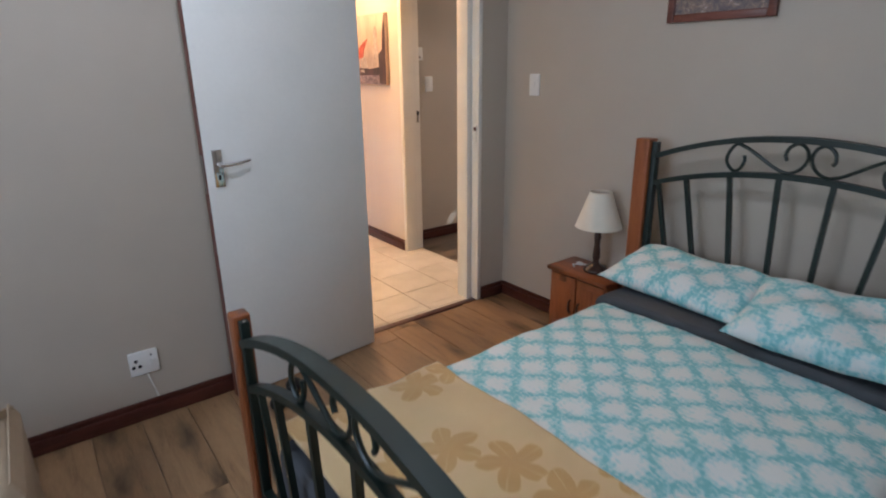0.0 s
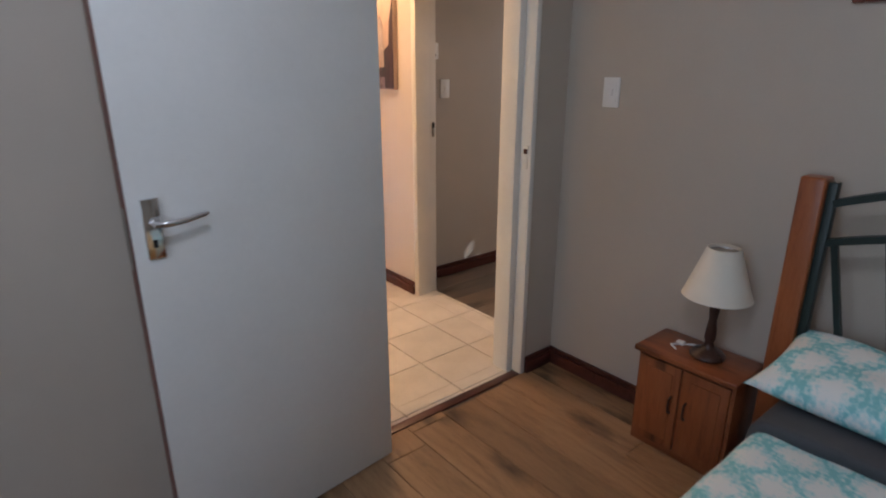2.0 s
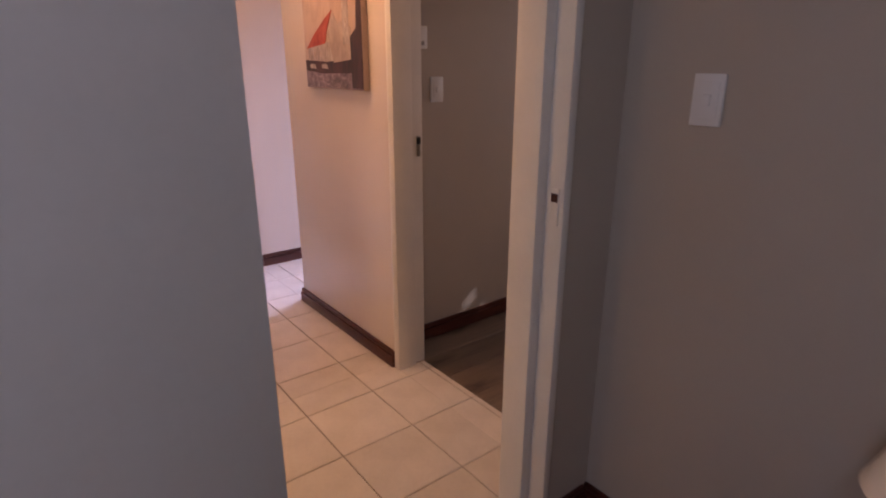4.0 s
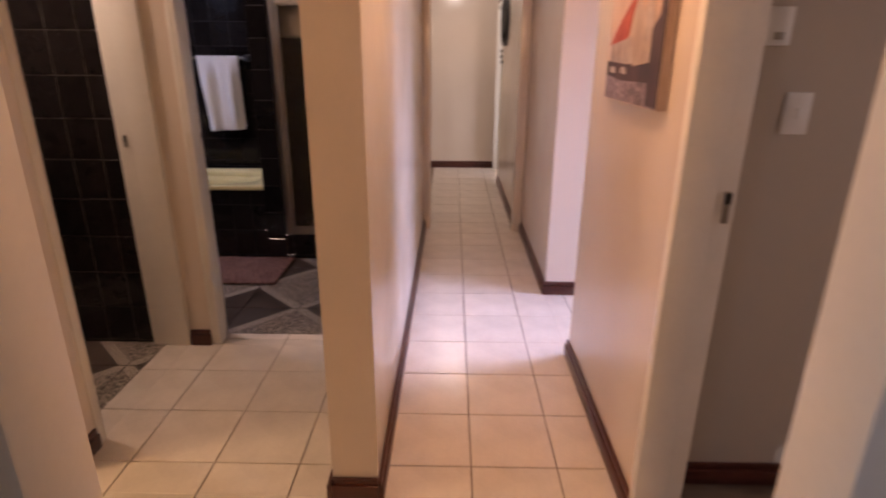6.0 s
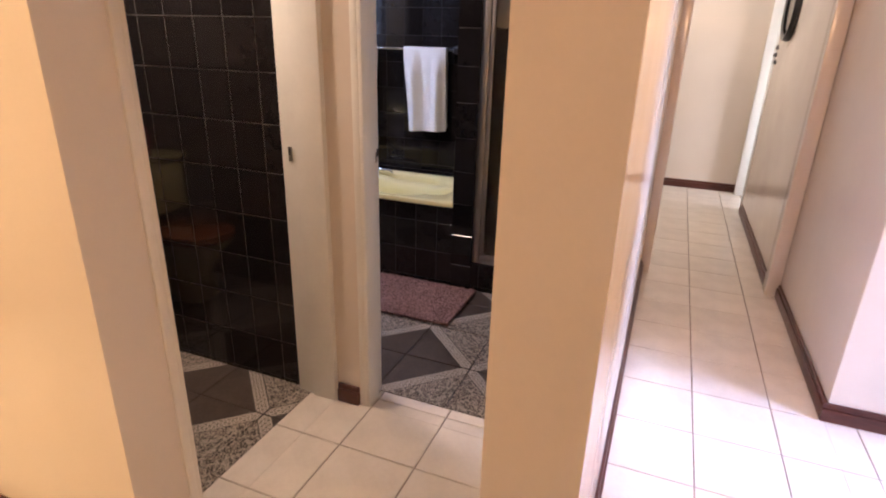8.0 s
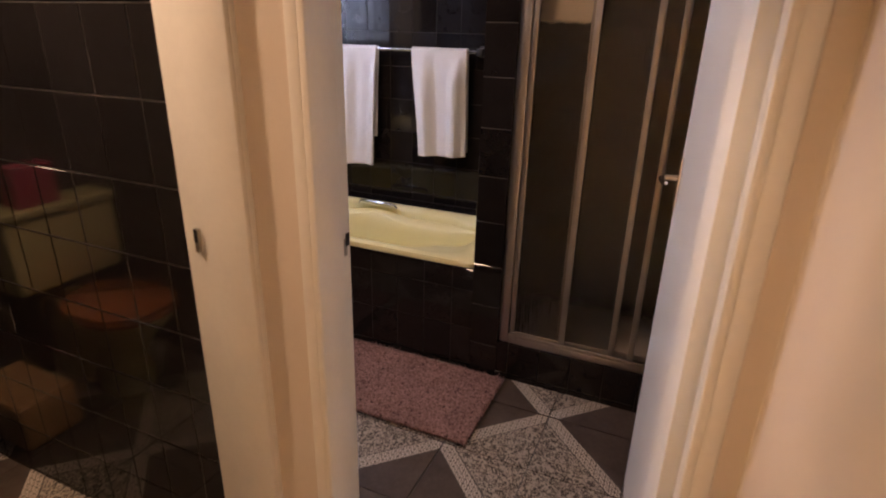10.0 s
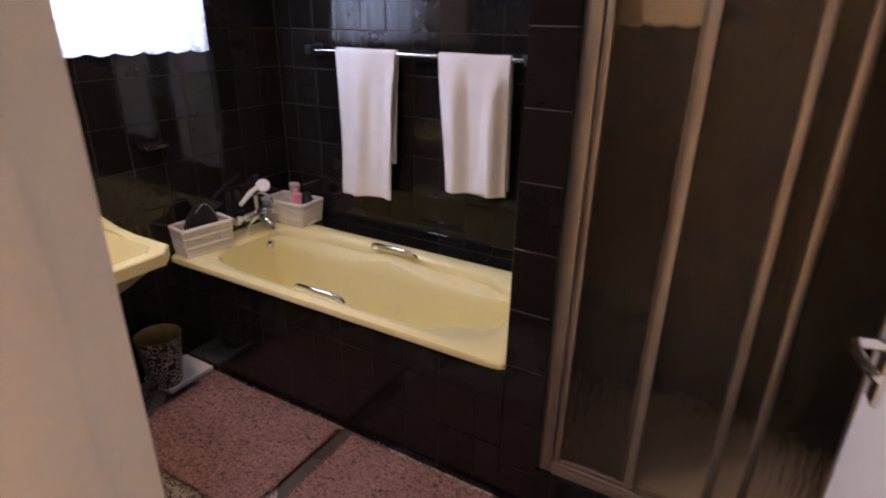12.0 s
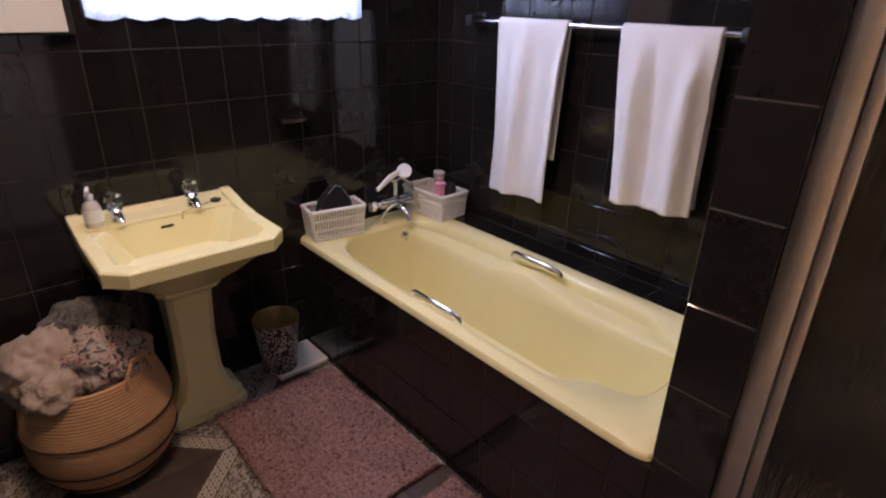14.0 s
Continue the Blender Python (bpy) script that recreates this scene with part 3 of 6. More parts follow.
# Out of view; its two slots are cut to throw the sun spots.
structure("wall_east_bedroom_two", boxes((5.5, 5.53, 2.80, 3.98, 0, 1.56), (5.5, 5.53, 2.80, 2.990, 1.56, 1.625), (5.5, 5.53, 3.040, 3.98, 1.56, 1.625), (5.5, 5.53, 2.80, 3.98, 1.625, 1.68), (5.5, 5.53, 2.80, 2.952, 1.68, 1.778), (5.5, 5.53, 3.008, 3.98, 1.68, 1.778), (5.5, 5.53, 2.80, 3.98, 1.778, H)), PAINT, "unseen taupe painted wall with two slots that shape the sun spots")
structure("wall_recess_south", boxes((2.90, 4.3, 4.76, 4.88, 0, H)), HALL_PAINT, "cream painted wall of the side passage")
structure("wall_recess_north", boxes((2.75, 4.3, 5.68, 5.80, 0, H)), HALL_PAINT, "cream painted wall of the side passage")
structure("wall_recess_east", boxes((4.16, 4.3, 4.88, 4.93, 0, H), (4.16, 4.3, 5.57, 5.68, 0, H), (4.16, 4.3, 4.93, 5.57, 2.25, H)), HALL_PAINT, "cream painted wall beside the outer door")
structure("wall_corridor_east", boxes((2.752, 2.90, 5.80, 7.10, 0, H), (2.70, 2.90, 7.10, 9.15, 0, H), (2.70, 2.90, 9.93, 10.0, 0, H), (2.70, 2.90, 9.15, 9.93, 2.08, H)), HALL_PAINT, "cream painted corridor wall")
structure("wall_corridor_west", boxes((1.725, 1.885, 3.87, 7.12, 0, H), (1.55, 1.70, 7.12, 10.0, 0, H)), HALL_PAINT, "cream painted wall ending in a plain pier")
structure("wall_corridor_end", boxes((1.55, 2.90, 10.0, 10.14, 0, H)), HALL_PAINT, "cream painted wall at the corridor's end")
structure("wall_niche", boxes((0.54, 0.73, 3.95, 4.12, 0, H), (0.54, 0.73, 4.12, 4.965, 2.08, H)), HALL_PAINT, "cream painted wall beside the toilet doorway")
structure("wall_toilet_south", boxes((-1.84, 0.54, 3.95, 4.09, 0, H)), HALL_PAINT, "cream painted hall wall")
structure("wall_hall_west", boxes((-1.98, -1.84, 2.728, 4.09, 0, H)), HALL_PAINT, "cream painted hall wall")
structure("wall_bathroom_south", boxes((0.73, 0.855, 4.95, 5.08, 0, H), (1.685, 1.725, 4.95, 5.08, 0, H), (0.855, 1.685, 4.95, 5.08, 2.08, H), (-1.09, 0.73, 4.985, 5.08, 0, H)), HALL_PAINT, "painted wall with the bathroom doorway")
structure("wall_bathroom_lining", boxes((-0.95, 0.850, 5.0802, 5.087, 0, 2.34), (0.850, 1.69, 5.0802, 5.087, 2.085, 2.34)), BLACK_TILE, "black tiled wall beside the bathroom doorway")
w_bath_n = structure("wall_bathroom_north", boxes((-1.09, 1.725, 7.0905, 7.24, 0, H)), TILE_GROUT, "black tiled bathroom wall over the bath")
w_bath_w = structure("wall_bathroom_west", boxes((-1.09, -0.9525, 5.08, 5.65, 0, H), (-1.09, -0.9525, 6.645, 7.0905, 0, H), (-1.09, -0.9525, 5.65, 6.645, 0, 1.44), (-1.09, -0.9525, 5.65, 6.645, 2.25, H)), TILE_GROUT, "black tiled bathroom wall with the window")
w_pier = structure("wall_shower_pier", boxes((0.7525, 0.8825, 6.2875, 7.0905, 0, H)), LIT_GROUT, "black tiled pier between bath and shower")
w_wc = structure("wall_toilet_north", boxes((-1.0, 0.60, 4.9625, 4.984, 0, H)), LIT_GROUT, "black tiled toilet wall")
w_shower = structure("wall_shower_east", boxes((1.7075, 1.7245, 5.08, 7.0905, 0, H)), TILE_GROUT, "black tiled wall in the shower")
structure("wall_toilet_west", boxes((-1.14, -1.0, 3.95, 4.985, 0, H)), BLACK_TILE, "black tiled toilet wall")
structure("wall_toilet_lining", boxes((-1.0, 0.535, 4.09, 4.098, 0, H)), BLACK_TILE, "black tiled toilet wall")
w_curb = structure("shower_curb", boxes((0.885, 1.7075, 6.2905, 6.40, 0, 0.187)), TILE_GROUT, "black tiled kerb under the shower doors")
structure("shower_floor", boxes((0.873, 1.717, 6.40, 7.10, 0, 0.072)), CORK, "pale shower tray")
structure("sky_backdrop", boxes((-1.55, -1.54, 5.2, 7.2, 0.9, 2.6)), SKYGLOW, "bright overcast daylight outside the bathroom window")
structure("arch_trim", boxes((2.672, 2.75, 7.045, 7.16, 0, 2.1), (1.885, 1.945, 7.10, 7.20, 0, 2.1), (1.70, 2.75, 7.06, 7.18, 2.1, H), (1.70, 1.885, 7.12, 7.20, 0, 2.1), bevel=0.004), HALL_PAINT, "painted archway across the corridor")


def skirting(x0, y0, x1, y1, side):
    """A moulded board along a wall's foot from one end to the other; side: the way it faces."""
    sx, sy = side
    t0, t1 = 0.021, 0.013
    bm = bmesh.new()
    for t, za, zb, bv in ((t0, 0.0, 0.062, 0.004), (t1, 0.062, 0.088, 0.005)):
        xs = sorted((x0, x1)) if sy else sorted((x0, x0 + sx * t))
        ys = sorted((y0, y1)) if sx else sorted((y0, y0 + sy * t))
        box(bm, xs[0], xs[1], ys[0], ys[1], za, zb, bv, 2)
    return structure("baseboard", bm, SKIRT, "dark mahogany skirting board")


skirting(-1.2, 2.575, 1.25, 2.575, (0, -1))
skirting(2.567, 2.655, 2.744, 2.655, (0, -1))
skirting(2.765, -1.6, 2.765, 2.655, (-1, 0))
skirting(2.75, 3.82, 2.75, 4.895, (-1, 0))
skirting(2.75, 4.88, 3.4, 4.88, (0, 1))
skirting(2.73, 5.68, 4.0, 5.68, (0, -1))
skirting(2.752, 5.68, 2.752, 7.045, (-1, 0))
skirting(2.70, 7.16, 2.70, 9.12, (-1, 0))
skirting(1.70, 10.0, 2.70, 10.0, (0, -1))
skirting(1.885, 3.85, 1.885, 7.10, (1, 0))
skirting(1.725, 3.85, 1.725, 4.93, (-1, 0))
skirting(1.725, 3.87, 1.885, 3.87, (0, -1))
skirting(-1.84, 3.95, 0.751, 3.95, (0, -1))
skirting(0.73, 3.95, 0.73, 4.115, (1, 0))
skirting(0.745, 4.95, 0.85, 4.95, (0, -1))
skirting(2.90, 3.98, 5.4, 3.98, (0, -1))
skirting(2.567, 2.80, 2.75, 2.80, (0, 1))
skirting(-1.84, 2.80, 1.66, 2.80, (0, 1))


def frame_in_y(name, x0, x1, y0, y1, stop_side, label, mat=None, sa=0.016, sb=0.016):
    """A pressed door frame in a wall that runs along x; the rebate faces stop_side (-1: towards -y)."""
    mat = mat or FRAME_WHITE
    f = tagged(new(name), label, "door frame", "", "structure")
    ym = (y0 + y1) / 2 + stop_side * 0.02
    sy = (ym, y1) if stop_side < 0 else (y0, ym)
    part("jamb", boxes((x0 - 0.03, x0, y0, y1, 0, 2.08), (x0 - 0.002, x0 + sa, *sy, 0, 2.035), bevel=0.005), mat, f)
    part("jamb", boxes((x1, x1 + 0.03, y0, y1, 0, 2.08), (x1 - sb, x1 + 0.002, *sy, 0, 2.035), bevel=0.005), mat, f)
    part("head", boxes((x0 - 0.03, x1 + 0.03, y0, y1, 2.035, 2.08), bevel=0.005), mat, f)
    return f


def frame_in_x(name, y0, y1, x0, x1, stop_side, label, mat=None, sa=0.014, sb=0.014):
    mat = mat or FRAME_WHITE
    f = tagged(new(name), label, "door frame", "", "structure")
    xm = (x0 + x1) / 2 + stop_side * 0.02
    sx = (xm, x1) if stop_side < 0 else (x0, xm)
    part("jamb", boxes((x0, x1, y0 - 0.03, y0, 0, 2.08), (*sx, y0 - 0.002, y0 + sa, 0, 2.035), bevel=0.005), mat, f)
    part("jamb", boxes((x0, x1, y1, y1 + 0.03, 0, 2.08), (*sx, y1 - sb, y1 + 0.002, 0, 2.035), bevel=0.005), mat, f)
    part("head", boxes((x0, x1, y0 - 0.03, y1 + 0.03, 2.035, 2.08), bevel=0.005), mat, f)
    return f


f1 = frame_in_y("door_frame_1", 1.692, 2.535, 2.648, 2.808, -1, "cream painted pressed steel bedroom door frame", None, 0.035, 0.038)
part("strike_plate", boxes((2.530, 2.537, 2.662, 2.686, 1.035, 1.135), bevel=0.001), FRAME_WHITE, f1, "painted-over strike plate")
part("latch_hole", boxes((2.526, 2.530, 2.664, 2.684, 1.10, 1.122)), SKIRT, f1, "dark rusty latch hole")
f2 = frame_in_x("door_frame_2", 3.02, 3.79, 2.742, 2.908, 1, "white painted door frame of the second bedroom")
part("strike_plate", boxes((2.874, 2.890, 3.783, 3.791, 1.05, 1.14), bevel=0.001), STEEL, f2, "dark steel strike plate")
part("latch_hole", boxes((2.872, 2.890, 3.780, 3.784, 1.105, 1.135)), BLACK, f2)
f3 = frame_in_x("door_frame_3", 4.15, 4.936, 0.538, 0.738, -1, "cream painted toilet door frame")
part("strike_plate", boxes((0.575, 0.588, 4.9275, 4.937, 1.06, 1.115), bevel=0.001), STEEL, f3, "small dull strike plate")
part("latch_hole", boxes((0.577, 0.586, 4.926, 4.928, 1.085, 1.115)), BLACK, f3, "dark latch hole")
f4 = frame_in_y("door_frame_4", 0.884, 1.655, 4.942, 5.088, 1, "cream painted bathroom door frame")
part("strike_plate", boxes((0.883, 0.887, 5.06, 5.070, 1.06, 1.10), bevel=0.001), STEEL, f4, "small dull strike plate")
part("latch_hole", boxes((0.890, 0.892, 5.059, 5.071, 1.085, 1.115)), BLACK, f4, "dark latch hole")
frame_in_x("door_frame_5", 9.20, 9.88, 2.69, 2.86, 1, "white painted door frame at the corridor's end", DOOR_WHITE)
structure("door_5", boxes((2.875, 3.55, 9.155, 9.195, 0.01, 2.03), bevel=0.002), DOOR_WHITE, "white door standing open at the corridor's end")
structure("floor_end_room", boxes((2.90, 4.4, 8.6, 10.3, -0.12, 0.0)), GROUT, "floor of the room at the corridor's end")
structure("wall_end_room", boxes((4.4, 4.5, 8.6, 10.3, 0, H), (2.90, 4.5, 10.3, 10.4, 0, H), (2.90, 4.5, 8.5, 8.6, 0, H)), WHITE, "white wall of the room at the corridor's end")
structure("threshold", boxes((1.692, 2.535, 2.655, 2.70, -0.006, 0.004), bevel=0.002), SKIRT, "dark wooden threshold strip")
# outer glass door of the side passage
g = tagged(new("door_6"), "glazed white outer door", "door", "", "structure")
part("door_frame", boxes((4.18, 4.23, 4.93, 5.02, 0, 2.25), (4.18, 4.23, 5.48, 5.57, 0, 2.25), (4.18, 4.23, 5.02, 5.48, 0, 0.2), (4.18, 4.23, 5.02, 5.48, 2.12, 2.25), bevel=0.004), DOOR_WHITE, g)
pane = part("pane", boxes((4.20, 4.206, 5.015, 5.485, 0.195, 2.125)), CLEAR, g)
pane.visible_shadow = False
# bedroom window behind the walker
g = tagged(new("window_1"), "white framed bedroom window", "window", "", "structure")
part("window_frame", boxes((-1.30, -1.25, 0.25, 0.31, 0.95, 2.15), (-1.30, -1.25, 1.69, 1.75, 0.95, 2.15), (-1.30, -1.25, 0.31, 1.69, 0.95, 1.01), (-1.30, -1.25, 0.31, 1.69, 2.09, 2.15), (-1.30, -1.25, 0.97, 1.03, 1.01, 2.09), bevel=0.004), FRAME_WHITE, g)
# bathroom window
g = tagged(new("window_2"), "bathroom window with bright frosted daylight", "window", "", "structure")
part("window_frame", boxes((-1.06, -1.02, 5.652, 5.69, 1.442, 2.248), (-1.06, -1.02, 6.595, 6.643, 1.442, 2.248), (-1.06, -1.02, 5.69, 6.595, 1.442, 1.47), (-1.06, -1.02, 5.69, 6.595, 2.21, 2.248), bevel=0.003), DARKMETAL, g)
part("window_sill", boxes((-1.015, -0.945, 5.652, 6.643, 1.441, 1.449), bevel=0.002), BLACK_TILE, g, "black tiled sill")
pane = part("pane", boxes((-1.045, -1.039, 5.688, 6.60, 1.475, 2.215)), glass("frosted_glass", 0.5), g)
pane.visible_shadow = False

# ---------------------------------------------------------------- bedroom
# Unseen slab outside, added only to stop sunlight entering the side passage.
structure("porch_roof", boxes((4.3, 7.8, 3.35, 6.2, 2.45, 2.55)), WHITE, "unseen slab that keeps the sun out of the outer door")


def lever_set(parent, x, y, z, face, reach, mat=CHROME, label="chrome lever handle on a long plate"):
    """A plate and lever on a door; face: the way it looks along y; reach: the way the lever points along x."""
    plate = part("handle_plate", boxes((x - 0.021, x + 0.021, y, y + face * 0.009, z - 0.095, z + 0.06), bevel=0.003), mat, parent, label)
    part("lever", tube_bm([(x, y + face * 0.008, z), (x, y + face * 0.045, z), (x + reach * 0.02, y + face * 0.052, z), (x + reach * 0.07, y + face * 0.050, z + 0.002), (x + reach * 0.115, y + face * 0.046, z + 0.008), (x + reach * 0.125, y + face * 0.045, z + 0.011)],
         [0.010, 0.009, 0.009, 0.008, 0.007, 0.005], 10), mat, plate)
    part("keyhole", boxes((x - 0.005, x + 0.005, y + face * 0.0088, y + face * 0.0098, z - 0.065, z - 0.045)), BLACK, plate, "dark keyhole")


door = tagged(new("door_1"), "white flush door opened back against the wall", "door", "", "structure")
door.matrix_world = pose(1.693, 2.59, 0, 0, 0, 6.0)
part("door_slab", boxes((-0.79, 0, -0.04, 0, 0.008, 2.03), bevel=0.003), DOOR_WHITE, door)
lever_set(door, -0.74, -0.04, 1.10, -1, 1)
part("edge_strip", boxes((-0.7925, -0.7902, -0.037, -0.003, 0.012, 2.026)), FRAME_WOOD, door, "bare brown wooden edge")
part("lock_edge", boxes((-0.7945, -0.7927, -0.030, -0.010, 0.98, 1.14)), STEEL, door, "steel lock face")
for z in (0.25, 1.75):
    part("hinge", lathe([(0.0, -0.05), (0.008, -0.05), (0.008, 0.05), (0.0, 0.05)], 10, (0.006, -0.002, z)), STEEL, door)


def spline(pts, n=7):
    """A smooth line through the points."""
    out = []
    q = [pts[0]] + list(pts) + [pts[-1]]
    for a, b, c, d in zip(q, q[1:], q[2:], q[3:]):
        for i in range(n):
            t = i / n
            out.append(tuple(0.5 * (2 * b[k] + (c[k] - a[k]) * t + (2 * a[k] - 5 * b[k] + 4 * c[k] - d[k]) * t * t + (3 * b[k] - a[k] - 3 * c[k] + d[k]) * t ** 3) for k in range(len(b))))
    return out + [tuple(pts[-1])]


# half of the scrollwork: the distance from the middle and the share of the height between the rails
SCROLL = [(0.236, 0.56), (0.232, 0.40), (0.243, 0.20), (0.264, 0.11), (0.288, 0.22), (0.304, 0.46), (0.294, 0.72), (0.268, 0.89), (0.236, 0.80), (0.197, 0.62), (0.150, 0.38), (0.105, 0.18), (0.064, 0.10), (0.026, 0.24), (0.006, 0.52), (0.016, 0.78), (0.046, 0.90), (0.074, 0.78), (0.084, 0.58), (0.076, 0.43)]


def bed_end(parent, x, zs, thick, bars):
    """One end of the bed: posts, arched rails, fanned bars and scrolls. zs: post top, rail at the post, rail in the middle, lower rail at the post, lower in the middle, foot of bars; bars: where each one meets the lower rail and the foot."""
    top, ra, rm, la, lm, foot = zs
    half = 0.62
    arch = lambda y, a, m: a + (m - a) * (1 - (y / half) ** 2)
    ys = [half * (2 * i / 24 - 1) for i in range(25)]
    for s in (-1, 1):
        post = part("post", boxes((x - thick, x + thick, s * (half + 0.022), s * (half + 0.022 + thick * 2), 0, top), bevel=0.008, seg=3), PINE, parent, "orange varnished pine post")
        part("post_strip", boxes((x - thick * 0.5, x + thick * 0.5, s * (half - 0.004), s * (half + 0.021), 0.06, top - 0.012), bevel=0.003), GREEN, post, "dark green metal strip")
        part("screw", lathe([(0, 0), (0.005, 0), (0.004, 0.002), (0, 0.003)], 8, (x, s * (half + 0.004), top - 0.012)), CHROME, post)
    part("top_rail", tube_bm([(x, y, arch(y, ra, rm)) for y in ys], 0, 8, (0.022, 0.011)), GREEN, parent)
    part("lower_rail", tube_bm([(x, y, arch(y, la, lm)) for y in ys], 0, 8, (0.014, 0.011)), GREEN, parent)
    part("base_rail", tube_bm([(x, -half, foot), (x, half, foot)], 0, 8, (0.015, 0.015)), GREEN, parent)
    for yt, yb in bars:
        part("bar", tube_bm([(x, yb, foot), (x, yt, arch(yt, la, lm))], 0, 8, (0.009, 0.009)), GREEN, parent)
    for s in (-1, 1):
        line = spline([(x, s * o, arch(o, la, lm) + f * (arch(o, ra, rm) - arch(o, la, lm))) for o, f in SCROLL], 4)
        part("scroll", tube_bm(line, 0.007, 7), GREEN, parent)


bed = thing("bed", (0, 0.885, 0), "double bed with dark green wrought metal ends and pine posts", "bed")
bed_end(bed, 2.62, (1.152, 1.078, 1.203, 0.955, 1.062, 0.38), 0.036, [(s * a, s * b) for s in (-1, 1) for a, b in ((0.094, 0.068), (0.281, 0.200), (0.468, 0.338), (0.598, 0.470))])
bed_end(bed, 0.715, (0.832, 0.757, 0.905, 0.612, 0.770, 0.24), 0.026, [(a, a * 0.8) for a in (-0.56, -0.43, -0.215, 0.0, 0.215, 0.43, 0.56)])
for s in (-1, 1):
    part("side_rail", boxes((0.74, 2.60, s * 0.60 - 0.02, s * 0.60 + 0.02, 0.13, 0.24), bevel=0.006), PINE_X, bed)
for i in range(9):
    part("slat", boxes((0.80 + i * 0.2, 0.87 + i * 0.2, -0.57, 0.57, 0.185, 0.203)), PINE_X, bed)


def rounded_slab(x0, x1, y0, y1, z0, z1, r, wob=0.0, nx=40, ny=30, nz=6):
    bm = bmesh.new()
    box(bm, x0, x1, y0, y1, z0, z1)
    bmesh.ops.bevel(bm, geom=bm.edges[:], offset=r, segments=5, affect="EDGES", profile=0.5)
    return bm


tagged(part("mattress", rounded_slab(0.745, 2.59, 0.30, 1.47, 0.204, 0.440, 0.04), SHEET), "mattress in a dark grey fitted sheet", "mattress")


def drape(x0, x1, yside, ztop, drop, wr, seed, lift=0.0, thick=0.012):
    """A cover over the bed from x0 to x1, hanging down at both sides."""
    yc, hw = 0.885, yside
    total = 2 * (hw + drop)

    def at(u, v):
        x = x0 + (x1 - x0) * u
        s = (v - 0.5) * total
        a = abs(s)
        r = 0.05
        if a <= hw - r:
            y, z = s, ztop
        elif a <= hw - r + r * 1.5708:
            t = (a - hw + r) / r
            y, z = math.copysign(hw - r + r * math.sin(t), s), ztop - r + r * math.cos(t)
        else:
            y, z = math.copysign(hw, s), ztop - r - (a - hw + r - r * 1.5708)
            y += math.copysign(0.02 * math.sin(x * 13 + seed) * (ztop - z) / 0.3, s)
        n = noise.noise((x * 3.1 + seed, s * 3.3, seed)) * wr + noise.noise((x * 9 + seed, s * 8, 2.0)) * wr * 0.45
        hump = 0.014 * (1 - (min(a, hw) / hw) ** 2)
        return (x, yc + y, z + (n + hump if a < hw else n * 0.3) + lift)
    return cloth(1, 1, 70, 90, at, thick)


tagged(part("duvet", drape(1.0, 2.27, 0.603, 0.474, 0.24, 0.016, 1.0), DAMASK, None, "", 180), "turquoise and white damask duvet cover on the bed", "duvet")
tagged(part("top_sheet", drape(2.235, 2.57, 0.604, 0.500, 0.18, 0.010, 5.0, 0.012, 0.042), SHEET, None, "", 180), "dark grey folded sheet under the pillows", "bed sheet")
tagged(part("throw_blanket", drape(0.765, 1.335, 0.612, 0.480, 0.28, 0.020, 9.0, 0.012), THROW, None, "", 180), "tan fleece throw with a leaf print over the bed's foot", "blanket")


def pillow(at, turn, tilt, w=0.62, d=0.42, h=0.15, seed=0.0):
    n = 28
    bm = bmesh.new()
    top, bot = [], []
    for side, store in ((1, top), (-1, bot)):
        for j in range(n + 1):
            row = []
            for i in range(n + 1):
                u, v = 2 * i / n - 1, 2 * j / n - 1
                e = (1 - abs(u) ** 2.6) * (1 - abs(v) ** 2.6)
                z = side * h * 0.5 * e ** 0.45 if e > 0 else 0
                z += noise.noise((u * 1.8 + seed, v * 1.8, seed + side)) * 0.022 * min(1, e * 3)
                row.append(bm.verts.new((u * w / 2 * (1 - 0.06 * (1 - v * v) * abs(u) ** 3), v * d / 2 * (1 - 0.07 * (1 - u * u) * abs(v) ** 3), z)))
            store.append(row)
        for j in range(n):
            for i in range(n):
                bm.faces.new((store[j][i], store[j][i + 1], store[j + 1][i + 1], store[j + 1][i]))
    bmesh.ops.remove_doubles(bm, verts=bm.verts, dist=0.0004)
    bmesh.ops.transform(bm, matrix=pose(*at, tilt, 0, turn), verts=bm.verts)
    return bm


tagged(part("pillow", pillow((2.475, 1.215, 0.600), 87, -13, 0.66, 0.36, 0.125, 2.0), DAMASK, None, "", 180), "turquoise and white damask pillow leaning on the headboard", "pillow", "pillows on the bed")
tagged(part("pillow", pillow((2.405, 0.60, 0.622), 96, -13, 0.66, 0.42, 0.14, 7.0), DAMASK, None, "", 180), "turquoise and white damask pillow overlapping the other one", "pillow", "pillows on the bed")

ns = thing("nightstand", (2.525, 1.648, 0), "small orange pine bedside cabinet with two doors", "bedside cabinet")
part("body", boxes((0.014, 0.215, 0.0, 0.375, 0.0, 0.405), bevel=0.003), PINE_X, ns)
part("top", boxes((-0.012, 0.219, -0.010, 0.388, 0.406, 0.428), bevel=0.005), PINE_X, ns)
